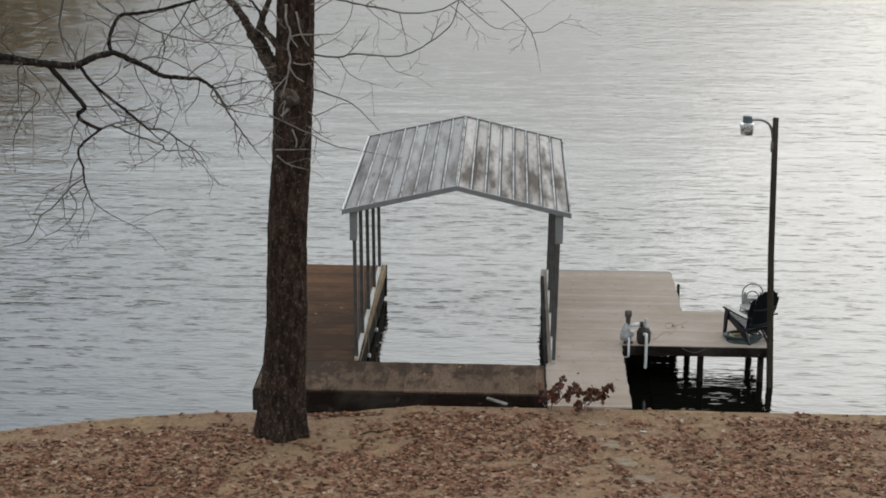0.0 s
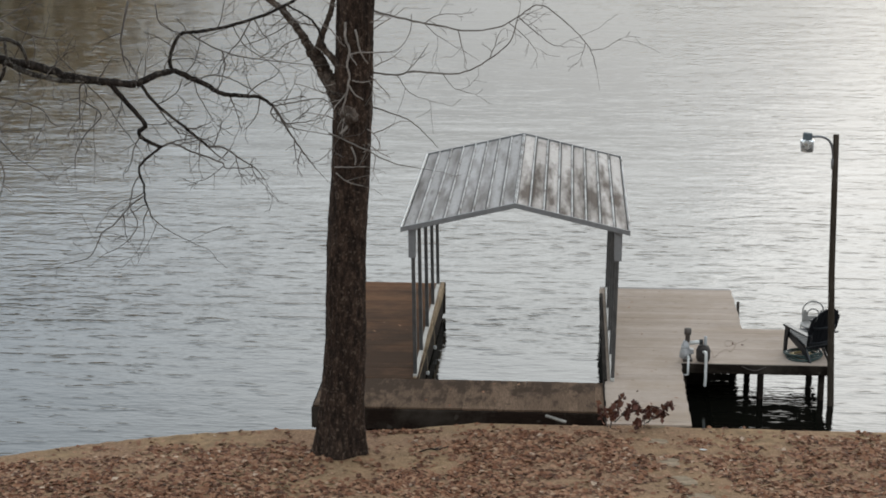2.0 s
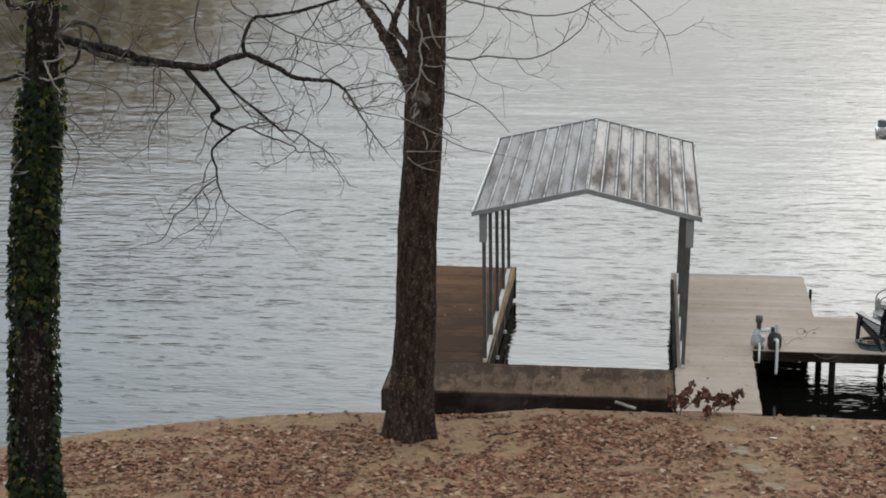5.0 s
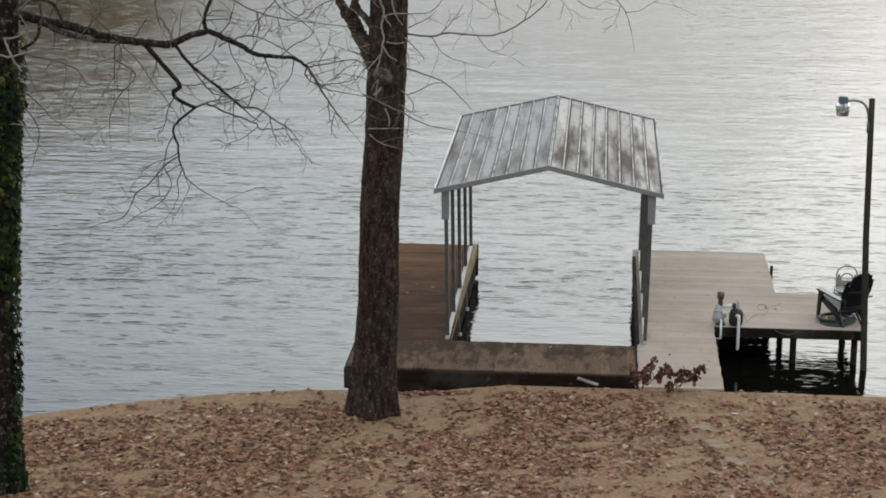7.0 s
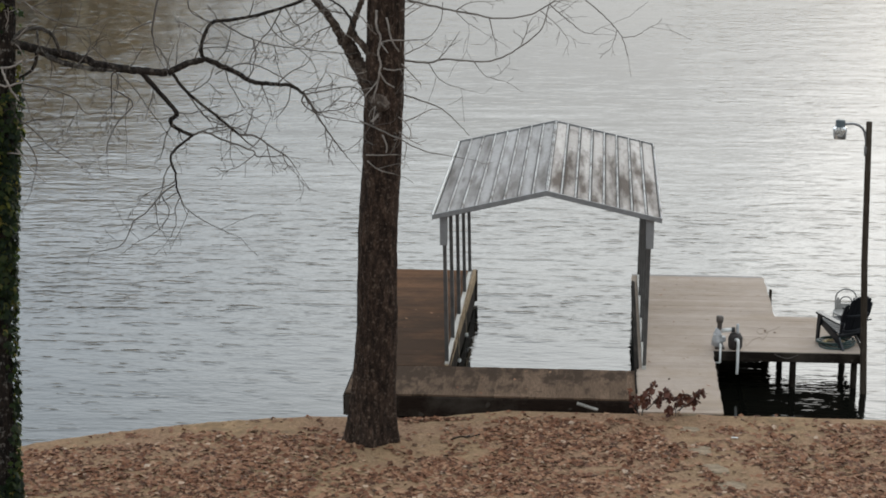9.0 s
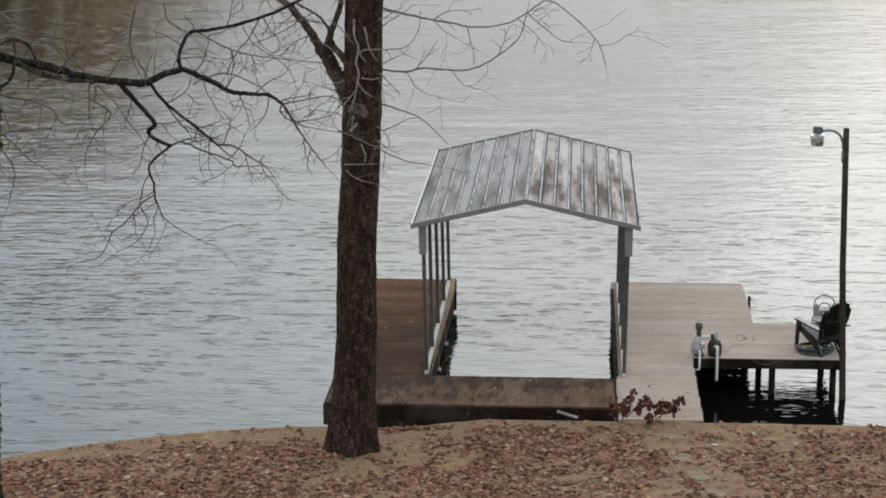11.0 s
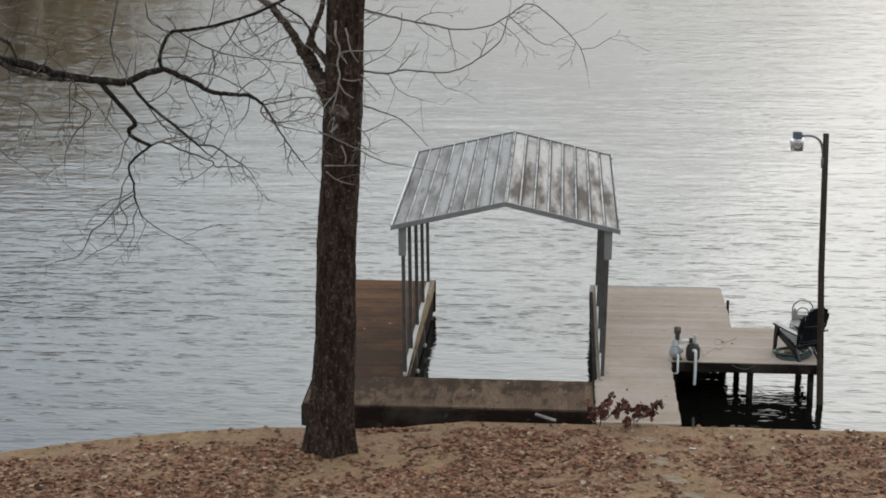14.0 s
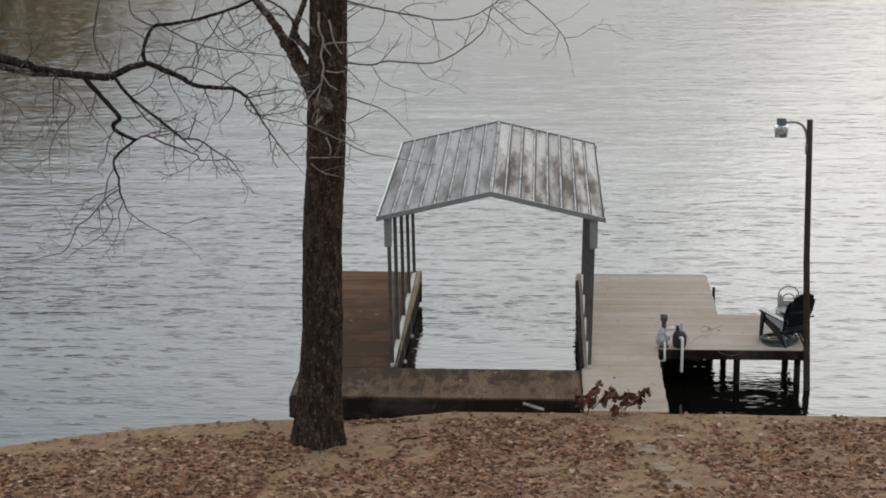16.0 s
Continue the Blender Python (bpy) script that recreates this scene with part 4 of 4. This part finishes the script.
bough(ivy_tree, 0.034, 0.018, 3, (0.49, 0.01, 5.77), (0.24, -0.05, 5.67), (-0.16, -0.13, 5.55), (-0.55, -0.22, 5.43))
bough(ivy_tree, 0.032, 0.028, 2, (0.27, -0.04, 6.43), (0.02, -0.1, 6.4), (-0.08, -0.12, 6.45), (-0.1, -0.12, 6.76))
bough(ivy_tree, 0.014, 0.009, 3, (0.3, -0.03, 5.69), (0.15, -0.07, 5.83), (-0.04, -0.11, 6), (-0.15, -0.13, 6.2), (-0.3, -0.17, 6.37))
bough(ivy_tree, 0.01, 0.006, 2, (0.24, -0.05, 5.82), (0.12, -0.07, 5.96), (-0.11, -0.13, 6.33))
bough(ivy_tree, 0.032, 0.021, 4, (1.88, 0.31, 5.68), (2.08, 0.36, 5.42), (2.28, 0.4, 5.16), (2.21, 0.39, 5.07), (2.25, 0.4, 4.98), (2.45, 0.44, 4.87))
bough(ivy_tree, 0.017, 0.009, 3, (2.47, 0.44, 4.88), (2.2, 0.38, 4.64), (2.24, 0.39, 4.41), (2.25, 0.39, 4.22), (2.29, 0.4, 4.11))
bough(ivy_tree, 0.009, 0.004, 2, (2.23, 0.39, 4.27), (2.1, 0.36, 4.18), (1.87, 0.31, 3.93), (1.74, 0.28, 3.84), (1.66, 0.27, 3.68), (1.56, 0.24, 3.53), (1.29, 0.18, 3.46))
bough(ivy_tree, 0.006, 0.003, 2, (2.08, 0.36, 4.12), (2.15, 0.37, 3.94), (2.08, 0.36, 3.78), (1.93, 0.32, 3.65), (1.76, 0.29, 3.57))
bough(ivy_tree, 0.007, 0.003, 2, (2.28, 0.4, 4.1), (2.22, 0.39, 3.97), (2.23, 0.39, 3.8), (2.16, 0.37, 3.62))
bough(ivy_tree, 0.008, 0.003, 2, (2.29, 0.4, 4.11), (2.33, 0.41, 4), (2.55, 0.46, 3.81), (2.86, 0.53, 3.63))
bough(ivy_tree, 0.013, 0.005, 5, (2.47, 0.44, 4.88), (2.6, 0.47, 4.91), (2.8, 0.52, 4.81), (3.16, 0.6, 4.66), (3.21, 0.61, 4.59), (3.53, 0.68, 4.58))
bough(ivy_tree, 0.022, 0.014, 3, (2.24, 0.39, 5.65), (2.42, 0.43, 5.4), (2.84, 0.52, 5.02), (3.01, 0.56, 4.86))
bough(ivy_tree, 0.013, 0.004, 4, (3.01, 0.56, 4.86), (3.2, 0.6, 4.84), (3.39, 0.65, 4.69), (3.56, 0.68, 4.58), (3.67, 0.71, 4.42))
bough(ivy_tree, 0.008, 0.005, 2, (2.42, 0.43, 5.38), (2.64, 0.48, 5.07), (2.84, 0.52, 4.99))
bough(ivy_tree, 0.007, 0.005, 2, (2.93, 0.54, 5.65), (3, 0.56, 5.72), (3.2, 0.6, 5.72), (3.48, 0.67, 5.58), (3.78, 0.73, 5.36))
bough(ivy_tree, 0.008, 0.004, 4, (3.79, 0.73, 5.34), (4.05, 0.79, 5.38), (4.38, 0.86, 5.41), (4.53, 0.9, 5.26))
bough(ivy_tree, 0.009, 0.004, 4, (3.78, 0.73, 5.33), (3.76, 0.73, 5.24), (3.86, 0.75, 5.14), (4.06, 0.79, 5.05), (4.58, 0.91, 4.93))
bough(ivy_tree, 0.007, 0.004, 2, (2.75, 0.5, 5.61), (2.86, 0.53, 5.66), (2.91, 0.54, 5.5), (3.07, 0.58, 5.19))
bough(ivy_tree, 0.009, 0.004, 4, (0.39, -0.01, 5.58), (0.81, 0.08, 5.49), (1.1, 0.14, 5.37), (1.22, 0.17, 5.19), (1.42, 0.21, 5.19))
bough(ivy_tree, 0.012, 0.005, 3, (1.61, 0.26, 5.68), (1.55, 0.24, 5.6), (1.53, 0.24, 5.19))
bough(ivy_tree, 0.007, 0.004, 3, (1.63, 0.26, 5.65), (1.82, 0.3, 5.44), (1.98, 0.34, 5.18), (2.2, 0.38, 4.86))
bough(ivy_tree, 0.009, 0.004, 3, (1.56, 0.24, 5.47), (1.78, 0.29, 5.28), (1.58, 0.25, 5.05), (1.47, 0.22, 4.81), (1.45, 0.22, 4.63))
bough(ivy_tree, 0.009, 0.004, 3, (0.41, -0.01, 5.17), (0.63, 0.04, 4.98), (0.81, 0.08, 4.77), (1.04, 0.13, 4.61))
bough(ivy_tree, 0.009, 0.004, 2, (0.4, -0.01, 5.04), (0.63, 0.04, 4.65), (0.55, 0.02, 4.23))
bough(ivy_tree, 0.009, 0.004, 3, (0.54, 0.02, 6.56), (0.97, 0.11, 6.28), (1.36, 0.2, 6.18))
bough(ivy_tree, 0.013, 0.008, 2, (2.14, 0.37, 6.64), (2.04, 0.35, 6.2), (2.07, 0.35, 5.92))
bough(ivy_tree, 0.008, 0.005, 2, (2.45, 0.44, 6.6), (2.5, 0.45, 6.36), (2.74, 0.5, 6.24))
bough(ivy_tree, 0.008, 0.004, 3, (-0.03, -0.11, 5.42), (-0.24, -0.15, 5.15), (-0.44, -0.2, 4.99))
bough(ivy_tree, 0.024, 0.018, 6, (2.62, 0.48, 5.79), (2.59, 0.47, 5.92), (2.64, 0.48, 6.09), (2.74, 0.5, 6.24), (2.93, 0.54, 6.26), (3.29, 0.62, 6.32), (3.72, 0.72, 6.45), (4.06, 0.79, 6.61))
bough(ivy_tree, 0.009, 0.004, 5, (2.83, 0.52, 6.24), (3.12, 0.59, 6.06), (3.39, 0.64, 5.96), (3.78, 0.73, 5.89), (4.32, 0.85, 5.82))
bough(ivy_tree, 0.008, 0.004, 4, (3.56, 0.68, 6.41), (3.42, 0.65, 6.15), (3.29, 0.62, 6.01), (3.19, 0.6, 5.84), (3.15, 0.59, 5.74))
bough(ivy_tree, 0.006, 0.0035, 3, (3.33, 0.63, 6.33), (3.47, 0.66, 6.08), (3.72, 0.72, 5.9), (3.88, 0.75, 5.76))
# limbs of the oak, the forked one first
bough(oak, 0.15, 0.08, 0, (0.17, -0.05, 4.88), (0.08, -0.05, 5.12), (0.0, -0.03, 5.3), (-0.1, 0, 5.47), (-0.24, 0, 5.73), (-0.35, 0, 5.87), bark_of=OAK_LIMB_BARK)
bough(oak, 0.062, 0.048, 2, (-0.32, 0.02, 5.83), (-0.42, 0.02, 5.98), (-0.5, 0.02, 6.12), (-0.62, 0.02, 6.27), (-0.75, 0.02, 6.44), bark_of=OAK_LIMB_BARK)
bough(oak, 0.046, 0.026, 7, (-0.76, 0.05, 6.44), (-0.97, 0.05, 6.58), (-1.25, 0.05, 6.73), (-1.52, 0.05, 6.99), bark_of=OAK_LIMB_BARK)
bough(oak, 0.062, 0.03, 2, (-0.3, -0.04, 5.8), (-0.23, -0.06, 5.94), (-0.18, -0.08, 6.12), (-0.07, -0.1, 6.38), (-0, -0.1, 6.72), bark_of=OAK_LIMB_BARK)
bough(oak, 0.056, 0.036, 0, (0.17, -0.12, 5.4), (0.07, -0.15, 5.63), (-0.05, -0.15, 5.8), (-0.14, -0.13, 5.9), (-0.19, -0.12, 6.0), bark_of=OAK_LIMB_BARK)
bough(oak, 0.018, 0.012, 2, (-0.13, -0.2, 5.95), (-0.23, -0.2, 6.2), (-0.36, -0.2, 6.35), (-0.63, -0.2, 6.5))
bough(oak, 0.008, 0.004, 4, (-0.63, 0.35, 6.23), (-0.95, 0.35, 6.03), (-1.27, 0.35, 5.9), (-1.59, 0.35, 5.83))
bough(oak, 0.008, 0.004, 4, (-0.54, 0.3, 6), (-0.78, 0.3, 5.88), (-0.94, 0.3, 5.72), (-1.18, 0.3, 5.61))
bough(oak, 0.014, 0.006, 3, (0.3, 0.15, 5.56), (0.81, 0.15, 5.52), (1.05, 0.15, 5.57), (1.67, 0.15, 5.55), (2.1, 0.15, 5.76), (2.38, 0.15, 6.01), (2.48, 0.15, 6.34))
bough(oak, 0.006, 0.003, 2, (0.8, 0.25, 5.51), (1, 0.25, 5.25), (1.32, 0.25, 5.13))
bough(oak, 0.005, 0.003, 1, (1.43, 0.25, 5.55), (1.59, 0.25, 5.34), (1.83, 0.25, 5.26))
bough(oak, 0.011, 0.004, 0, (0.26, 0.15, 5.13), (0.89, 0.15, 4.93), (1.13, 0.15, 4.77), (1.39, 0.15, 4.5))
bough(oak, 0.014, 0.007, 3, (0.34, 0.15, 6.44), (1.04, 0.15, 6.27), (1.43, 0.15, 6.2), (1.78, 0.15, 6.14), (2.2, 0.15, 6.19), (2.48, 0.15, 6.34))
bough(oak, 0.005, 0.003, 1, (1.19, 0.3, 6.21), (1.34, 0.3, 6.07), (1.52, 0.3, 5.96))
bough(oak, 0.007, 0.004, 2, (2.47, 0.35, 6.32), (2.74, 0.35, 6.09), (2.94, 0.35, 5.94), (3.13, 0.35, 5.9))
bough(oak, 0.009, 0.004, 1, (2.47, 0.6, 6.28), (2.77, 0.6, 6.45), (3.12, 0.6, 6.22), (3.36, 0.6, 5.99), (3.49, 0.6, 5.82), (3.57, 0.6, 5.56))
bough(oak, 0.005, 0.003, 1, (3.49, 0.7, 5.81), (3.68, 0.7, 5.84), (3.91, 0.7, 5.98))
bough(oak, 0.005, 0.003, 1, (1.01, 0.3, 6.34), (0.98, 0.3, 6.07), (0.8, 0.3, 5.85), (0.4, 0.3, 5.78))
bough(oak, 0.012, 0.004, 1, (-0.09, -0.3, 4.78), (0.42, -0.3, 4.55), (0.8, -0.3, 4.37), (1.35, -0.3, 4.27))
# pale shoots that cling to the oak's trunk
for r0, points in (
        (0.017, ((0.16, -0.27, 6.3), (0.16, -0.3, 6.07), (0.21, -0.29, 5.93), (0.18, -0.31, 5.73), (0.21, -0.3, 5.57), (0.19, -0.31, 5.44), (0.15, -0.3, 5.25), (0.08, -0.3, 5.03))),
        (0.013, ((0.29, -0.27, 6.2), (0.36, -0.28, 5.9), (0.45, -0.23, 5.73))),
        (0.01, ((0.21, -0.28, 5.87), (0.37, -0.28, 5.89), (0.53, -0.2, 5.88))),
        (0.012, ((0.2, -0.3, 5.45), (0.27, -0.29, 5.32), (0.39, -0.27, 5.24))),
        (0.009, ((0.24, -0.28, 5.5), (0.37, -0.27, 5.48), (0.48, -0.22, 5.49))),
        (0.009, ((-0.02, -0.22, 4.28), (0.16, -0.3, 4.3), (0.41, -0.24, 4.3))),
        (0.008, ((0.0, -0.22, 4.2), (0.18, -0.3, 4.09), (0.38, -0.26, 4.03))),
        (0.012, ((0.22, -0.28, 4.58), (0.28, -0.29, 4.44), (0.27, -0.29, 4.33))),
        (0.022, ((0.17, -0.24, 4.87), (0.13, -0.3, 4.82), (0.07, -0.32, 4.77)))):
    bough(oak, r0, r0 * 0.7, 1 if len(points) == 3 and r0 < 0.011 else 0, *points, bark_of=SHOOT)
# and to the ivy-clad one
for points in (((0.3, -0.24, 5.59), (0.43, -0.28, 5.58), (0.61, -0.26, 5.63)), ((0.36, -0.24, 5.8), (0.43, -0.28, 5.63), (0.49, -0.27, 5.5), (0.55, -0.24, 5.4)), ((0.3, -0.2, 5.78), (0.48, -0.25, 5.8), (0.61, -0.22, 5.87))):
    bough(ivy_tree, 0.013, 0.009, 0, *points, bark_of=SHOOT)
for tree in (oak, ivy_tree):
    tagged(part("twig_spray", sprays[tree.name], OAK_TWIG if tree is oak else TWIG, tree, "fine bare twigs"), kind="stuff")
shoots(oak, bmesh.new(), 4.5, 6.9, 24, 0.25, 0.26, 0.75, 5)
shoots(ivy_tree, bmesh.new(), 4.5, 6.7, 28, 0.22, 0.2, 0.75, 41)


def leaf_mesh(bm, at, m, size, rnd):
    """A small folded leaf of four triangles."""
    w, h = size * rnd.uniform(0.35, 0.5), size
    fold = rnd.uniform(-0.3, 0.5) * w
    pts = [(0, -h * 0.5, 0), (w, -h * 0.08, fold), (0, h * 0.5, fold * 0.5), (-w, -h * 0.08, fold), (0, 0, 0)]
    v = [bm.verts.new(at + m @ Vector(p)) for p in pts]
    for a, b2 in ((0, 1), (1, 2), (2, 3), (3, 0)):
        bm.faces.new((v[a], v[b2], v[4]))


def ivy():
    """Lobed ivy leaves that hang over one another, thin where the bark shows."""
    rnd = random.Random(31)
    verts, faces = [], []
    lobes = ((0, -0.5), (0.34, -0.3), (0.5, 0.02), (0.2, 0.1), (0, 0.55), (-0.2, 0.1), (-0.5, 0.02), (-0.34, -0.3))
    reach = int(len(line) * 0.72)
    made = 0
    while made < 6500:
        q = line[rnd.randrange(0, reach)]
        up = q.z
        a = rnd.uniform(0, 2 * math.pi)
        dx, dy = math.cos(a), math.sin(a)
        patch = noise.noise((dx * 1.4, dy * 1.4, up * 1.1 + 9)) + 0.5 * noise.noise((dx * 4, dy * 4, up * 3))
        cover = 0.95 if up < 4.5 else max(0.0, 0.95 - (up - 4.5) * 0.85)
        # bark shows low on the side that faces the house
        bare = 1.15 * math.exp(-(max(0, abs(up - 1.6) - 0.7) / 0.5) ** 2) * max(0.0, -dy + 0.3 * dx)
        if rnd.random() > cover - bare + 0.35 * patch:
            continue
        made += 1
        size = rnd.uniform(0.055, 0.115)
        d = Vector((dx, dy, 0))
        r = 0.285 - 0.0115 * up + rnd.uniform(0.0, 0.06) + 0.05 * max(0, patch)
        tilt = Euler((rnd.gauss(0.45, 0.4), rnd.gauss(0, 0.45), 0)).to_matrix()
        face = Matrix((Vector((-dy, dx, 0)), Vector((0, 0, -1)), d)).transposed().to_3x3()
        m = face @ tilt @ Euler((0, 0, rnd.gauss(0, 0.6))).to_matrix()
        at = q + d * r + Vector((0, 0, rnd.uniform(-0.06, 0.06)))
        k = len(verts)
        cup = rnd.uniform(-0.25, 0.1)
        verts.append(tuple(at))
        for u, v in lobes:
            verts.append(tuple(at + m @ (Vector((u, v, cup * (u * u + v * v) * 2)) * size)))
        faces += [(k, k + 1 + i, k + 1 + (i + 1) % 8) for i in range(8)]
    me = bpy.data.meshes.new("ivy_leaves")
    me.from_pydata(verts, [], faces)
    me.materials.append(IVY_LEAF)
    tagged(part("ivy_leaves", me, IVY_LEAF, ivy_tree, "dark green ivy leaves"), kind="stuff")


ivy()

# ---- sapling with rust leaves, driftwood board, stepping stones ----
sap = thing("sapling", (1.0, 28.2, 0.66), "low sapling with dead rust-red leaves beside the dock", "shrub")
rnd = random.Random(9)
leaves = bmesh.new()
for foot, tip in (((-0.28, 0, -0.05), (-0.42, 0, 0.34)), ((-0.28, 0, -0.05), (-0.1, 0.05, 0.5)), ((-0.2, 0, 0.1), (0.1, -0.04, 0.44)), ((-0.22, 0, 0.1), (0.2, 0.05, 0.31)), ((-0.27, 0, 0.0), (-0.2, -0.06, 0.36)),
                  ((0.24, 0.02, -0.05), (0.38, 0, 0.36)), ((0.3, 0, 0.1), (0.66, 0.03, 0.44)), ((0.27, 0, 0.1), (0.56, -0.05, 0.3)), ((0.22, 0, -0.02), (0.14, -0.06, 0.14))):
    foot, tip = Vector(foot), Vector(tip)
    pts = spline([foot, foot.lerp(tip, 0.5) + Vector((rnd.gauss(0, 0.03), 0, 0.05)), tip], 5)
    part("stem", tube(pts, [0.008 * (1 - 0.07 * i) for i in range(len(pts))], 5), TWIG, sap, smooth=True)
    for i in range(4, len(pts)):
        for _ in range(3 if i < len(pts) - 2 else 5):
            q = pts[i] + Vector((rnd.gauss(0, 0.035), rnd.gauss(0, 0.04), rnd.gauss(-0.02, 0.03)))
            m = Euler((rnd.gauss(1.1, 0.5), rnd.gauss(0, 0.6), rnd.uniform(0, 6.3))).to_matrix()
            leaf_mesh(leaves, q, m, rnd.uniform(0.07, 0.125), rnd)
tagged(part("leaves", leaves, RUST_LEAF, sap, "dead rust-red leaves"), kind="stuff")

drift = tagged(new("loose_board", mesh_of("loose_board", box(-0.17, 0.17, -0.035, 0.035, 0, 0.025, 0.006), WORN_BOARD)), "short white board lying on the bank against the dock", "board")
drift.matrix_world = pose(-0.1, 28.52, 0.67, 6, 12, -14)


def stepping_stone(x, y, w, d, turn, seed):
    rnd = random.Random(seed)
    square = lambda v: math.copysign(abs(v) ** 0.6, v)
    out = [(w * square(math.cos(a)) * rnd.uniform(0.84, 1.1), d * square(math.sin(a)) * rnd.uniform(0.84, 1.1)) for a in [i * 2 * math.pi / 13 for i in range(13)]]
    bm = slab(out, 0.06, 2, at=-0.056, bevel=0.012)
    ob = tagged(new("stepping_stone", mesh_of("stepping_stone", bm, STONE)), "flat grey-tan stepping stone sunk in the leafy turf", "stone", "path stones")
    fall = math.degrees(math.atan2(ground_height(x, y + 0.3) - ground_height(x, y - 0.3), 0.6))
    ob.matrix_world = pose(x, y, ground_height(x, y) + 0.004, fall, 0, 0) @ pose(0, 0, 0, 0, 0, turn)


for k, (x, y, w, d) in enumerate(((1.42, 27.42, 0.15, 0.17), (1.52, 26.26, 0.18, 0.3), (1.65, 25.27, 0.2, 0.27), (1.77, 24.34, 0.29, 0.33), (2.04, 23.2, 0.31, 0.35), (2.2, 22.1, 0.28, 0.34))):
    stepping_stone(x, y, w, d, 13 * (k % 3) - 10, k)

stepping_stone(1.42, 28.3, 0.15, 0.09, 4, 20)

scrap = tagged(new("pale_scrap", mesh_of("pale_scrap", slab([(-0.05, -0.02), (0.02, -0.035), (0.06, 0.005), (0.01, 0.03), (-0.055, 0.02)], 0.008, 2, bevel=0.002), PVC)), "small pale scrap lying among the leaves", "litter")
scrap.matrix_world = pose(2.06, 27.0, ground_height(2.06, 27.0) + 0.012, -7, 8, 20)

stick = thing("fallen_stick", (-1.87, 26.72, ground_height(-1.87, 26.72)), "short dark crooked stick lying among the leaves", "stick")
part("shaft", tube(spline([(-0.2, -0.09, 0.012), (-0.06, -0.01, 0.03), (0.08, 0.02, 0.02), (0.22, 0.11, 0.035)], 5), 0.011, 6), LIMB_BARK, stick, smooth=True)
part("side_twig", tube([(0.02, 0.01, 0.026), (0.08, 0.07, 0.04), (0.13, 0.16, 0.035)], [0.008, 0.006, 0.004], 6), TWIG, stick, smooth=True)


def litter():
    """Fallen leaves over the bank, thicker in drifts."""
    rnd = random.Random(17)
    verts, faces = [], []
    made = 0
    while made < 30000:
        x, y = rnd.uniform(-10.5, 7), rnd.uniform(20.5, 29.2)
        pile = rnd.random() < 0.006
        if pile:
            x, y = rnd.gauss(-2.45, 0.22), 28.0 - abs(rnd.gauss(0, 0.06))
        if y > shore(x) - 0.05:
            continue
        drift_here = 0.45 + 0.75 * noise.noise((x * 0.55, y * 0.55, 2)) + 0.75 * noise.noise((x * 2.1, y * 2.1, 7)) - 0.9 * max(0, (y - shore(x) + 1.1))
        if math.hypot(x + 3.1, y - 26.6) < 1.2:
            drift_here -= 0.35
        if abs(x - 1.12 - 0.31 * (28.0 - y)) < 0.42:
            drift_here -= 0.45
        if not pile and rnd.random() > max(0.04, drift_here):
            continue
        made += 1
        size = rnd.uniform(0.055, 0.125)
        w = size * rnd.uniform(0.28, 0.48)
        m = Euler((rnd.gauss(0.0, 0.21), rnd.gauss(0, 0.21), rnd.uniform(0, 6.3))).to_matrix()
        at = Vector((x, y, ground_height(x, y) + rnd.uniform(0.004, 0.018)))
        fold = rnd.uniform(-0.1, 0.6) * w
        k = len(verts)
        for p in ((0, -size * 0.5, 0), (w, 0, fold), (0, size * 0.5, 0.2 * fold), (-w, 0, fold)):
            verts.append(tuple(at + m @ Vector(p)))
        faces += [(k, k + 1, k + 2), (k, k + 2, k + 3)]
    for _ in range(50):
        x, y = rnd.choice(((rnd.uniform(0.75, 1.9), rnd.uniform(28.6, 36)), (rnd.uniform(0.75, 3.1), rnd.uniform(33.8, 36)), (rnd.uniform(2, 4.3), rnd.uniform(31.7, 33.5)), (rnd.uniform(-3.8, -2.5), rnd.uniform(29.2, 36)), (rnd.uniform(-2.5, 0.5), rnd.uniform(29.1, 30.3))))
        k = len(verts)
        s, a = rnd.uniform(0.02, 0.045), rnd.uniform(0, 6.3)
        for j in range(4):
            r = s * (1.0 if j % 2 else 0.6)
            verts.append((x + r * math.cos(a + j * 1.57), y + r * math.sin(a + j * 1.57), DECK + 0.006 + (0.012 if j == 1 else 0)))
        faces += [(k, k + 1, k + 2), (k, k + 2, k + 3)]
    me = bpy.data.meshes.new("fallen_leaves")
    me.from_pydata(verts, [], faces)
    me.materials.append(LEAF)
    tagged(new("fallen_leaves", me), "brown and russet fallen leaves strewn over the bank", "leaves", kind="stuff")


litter()
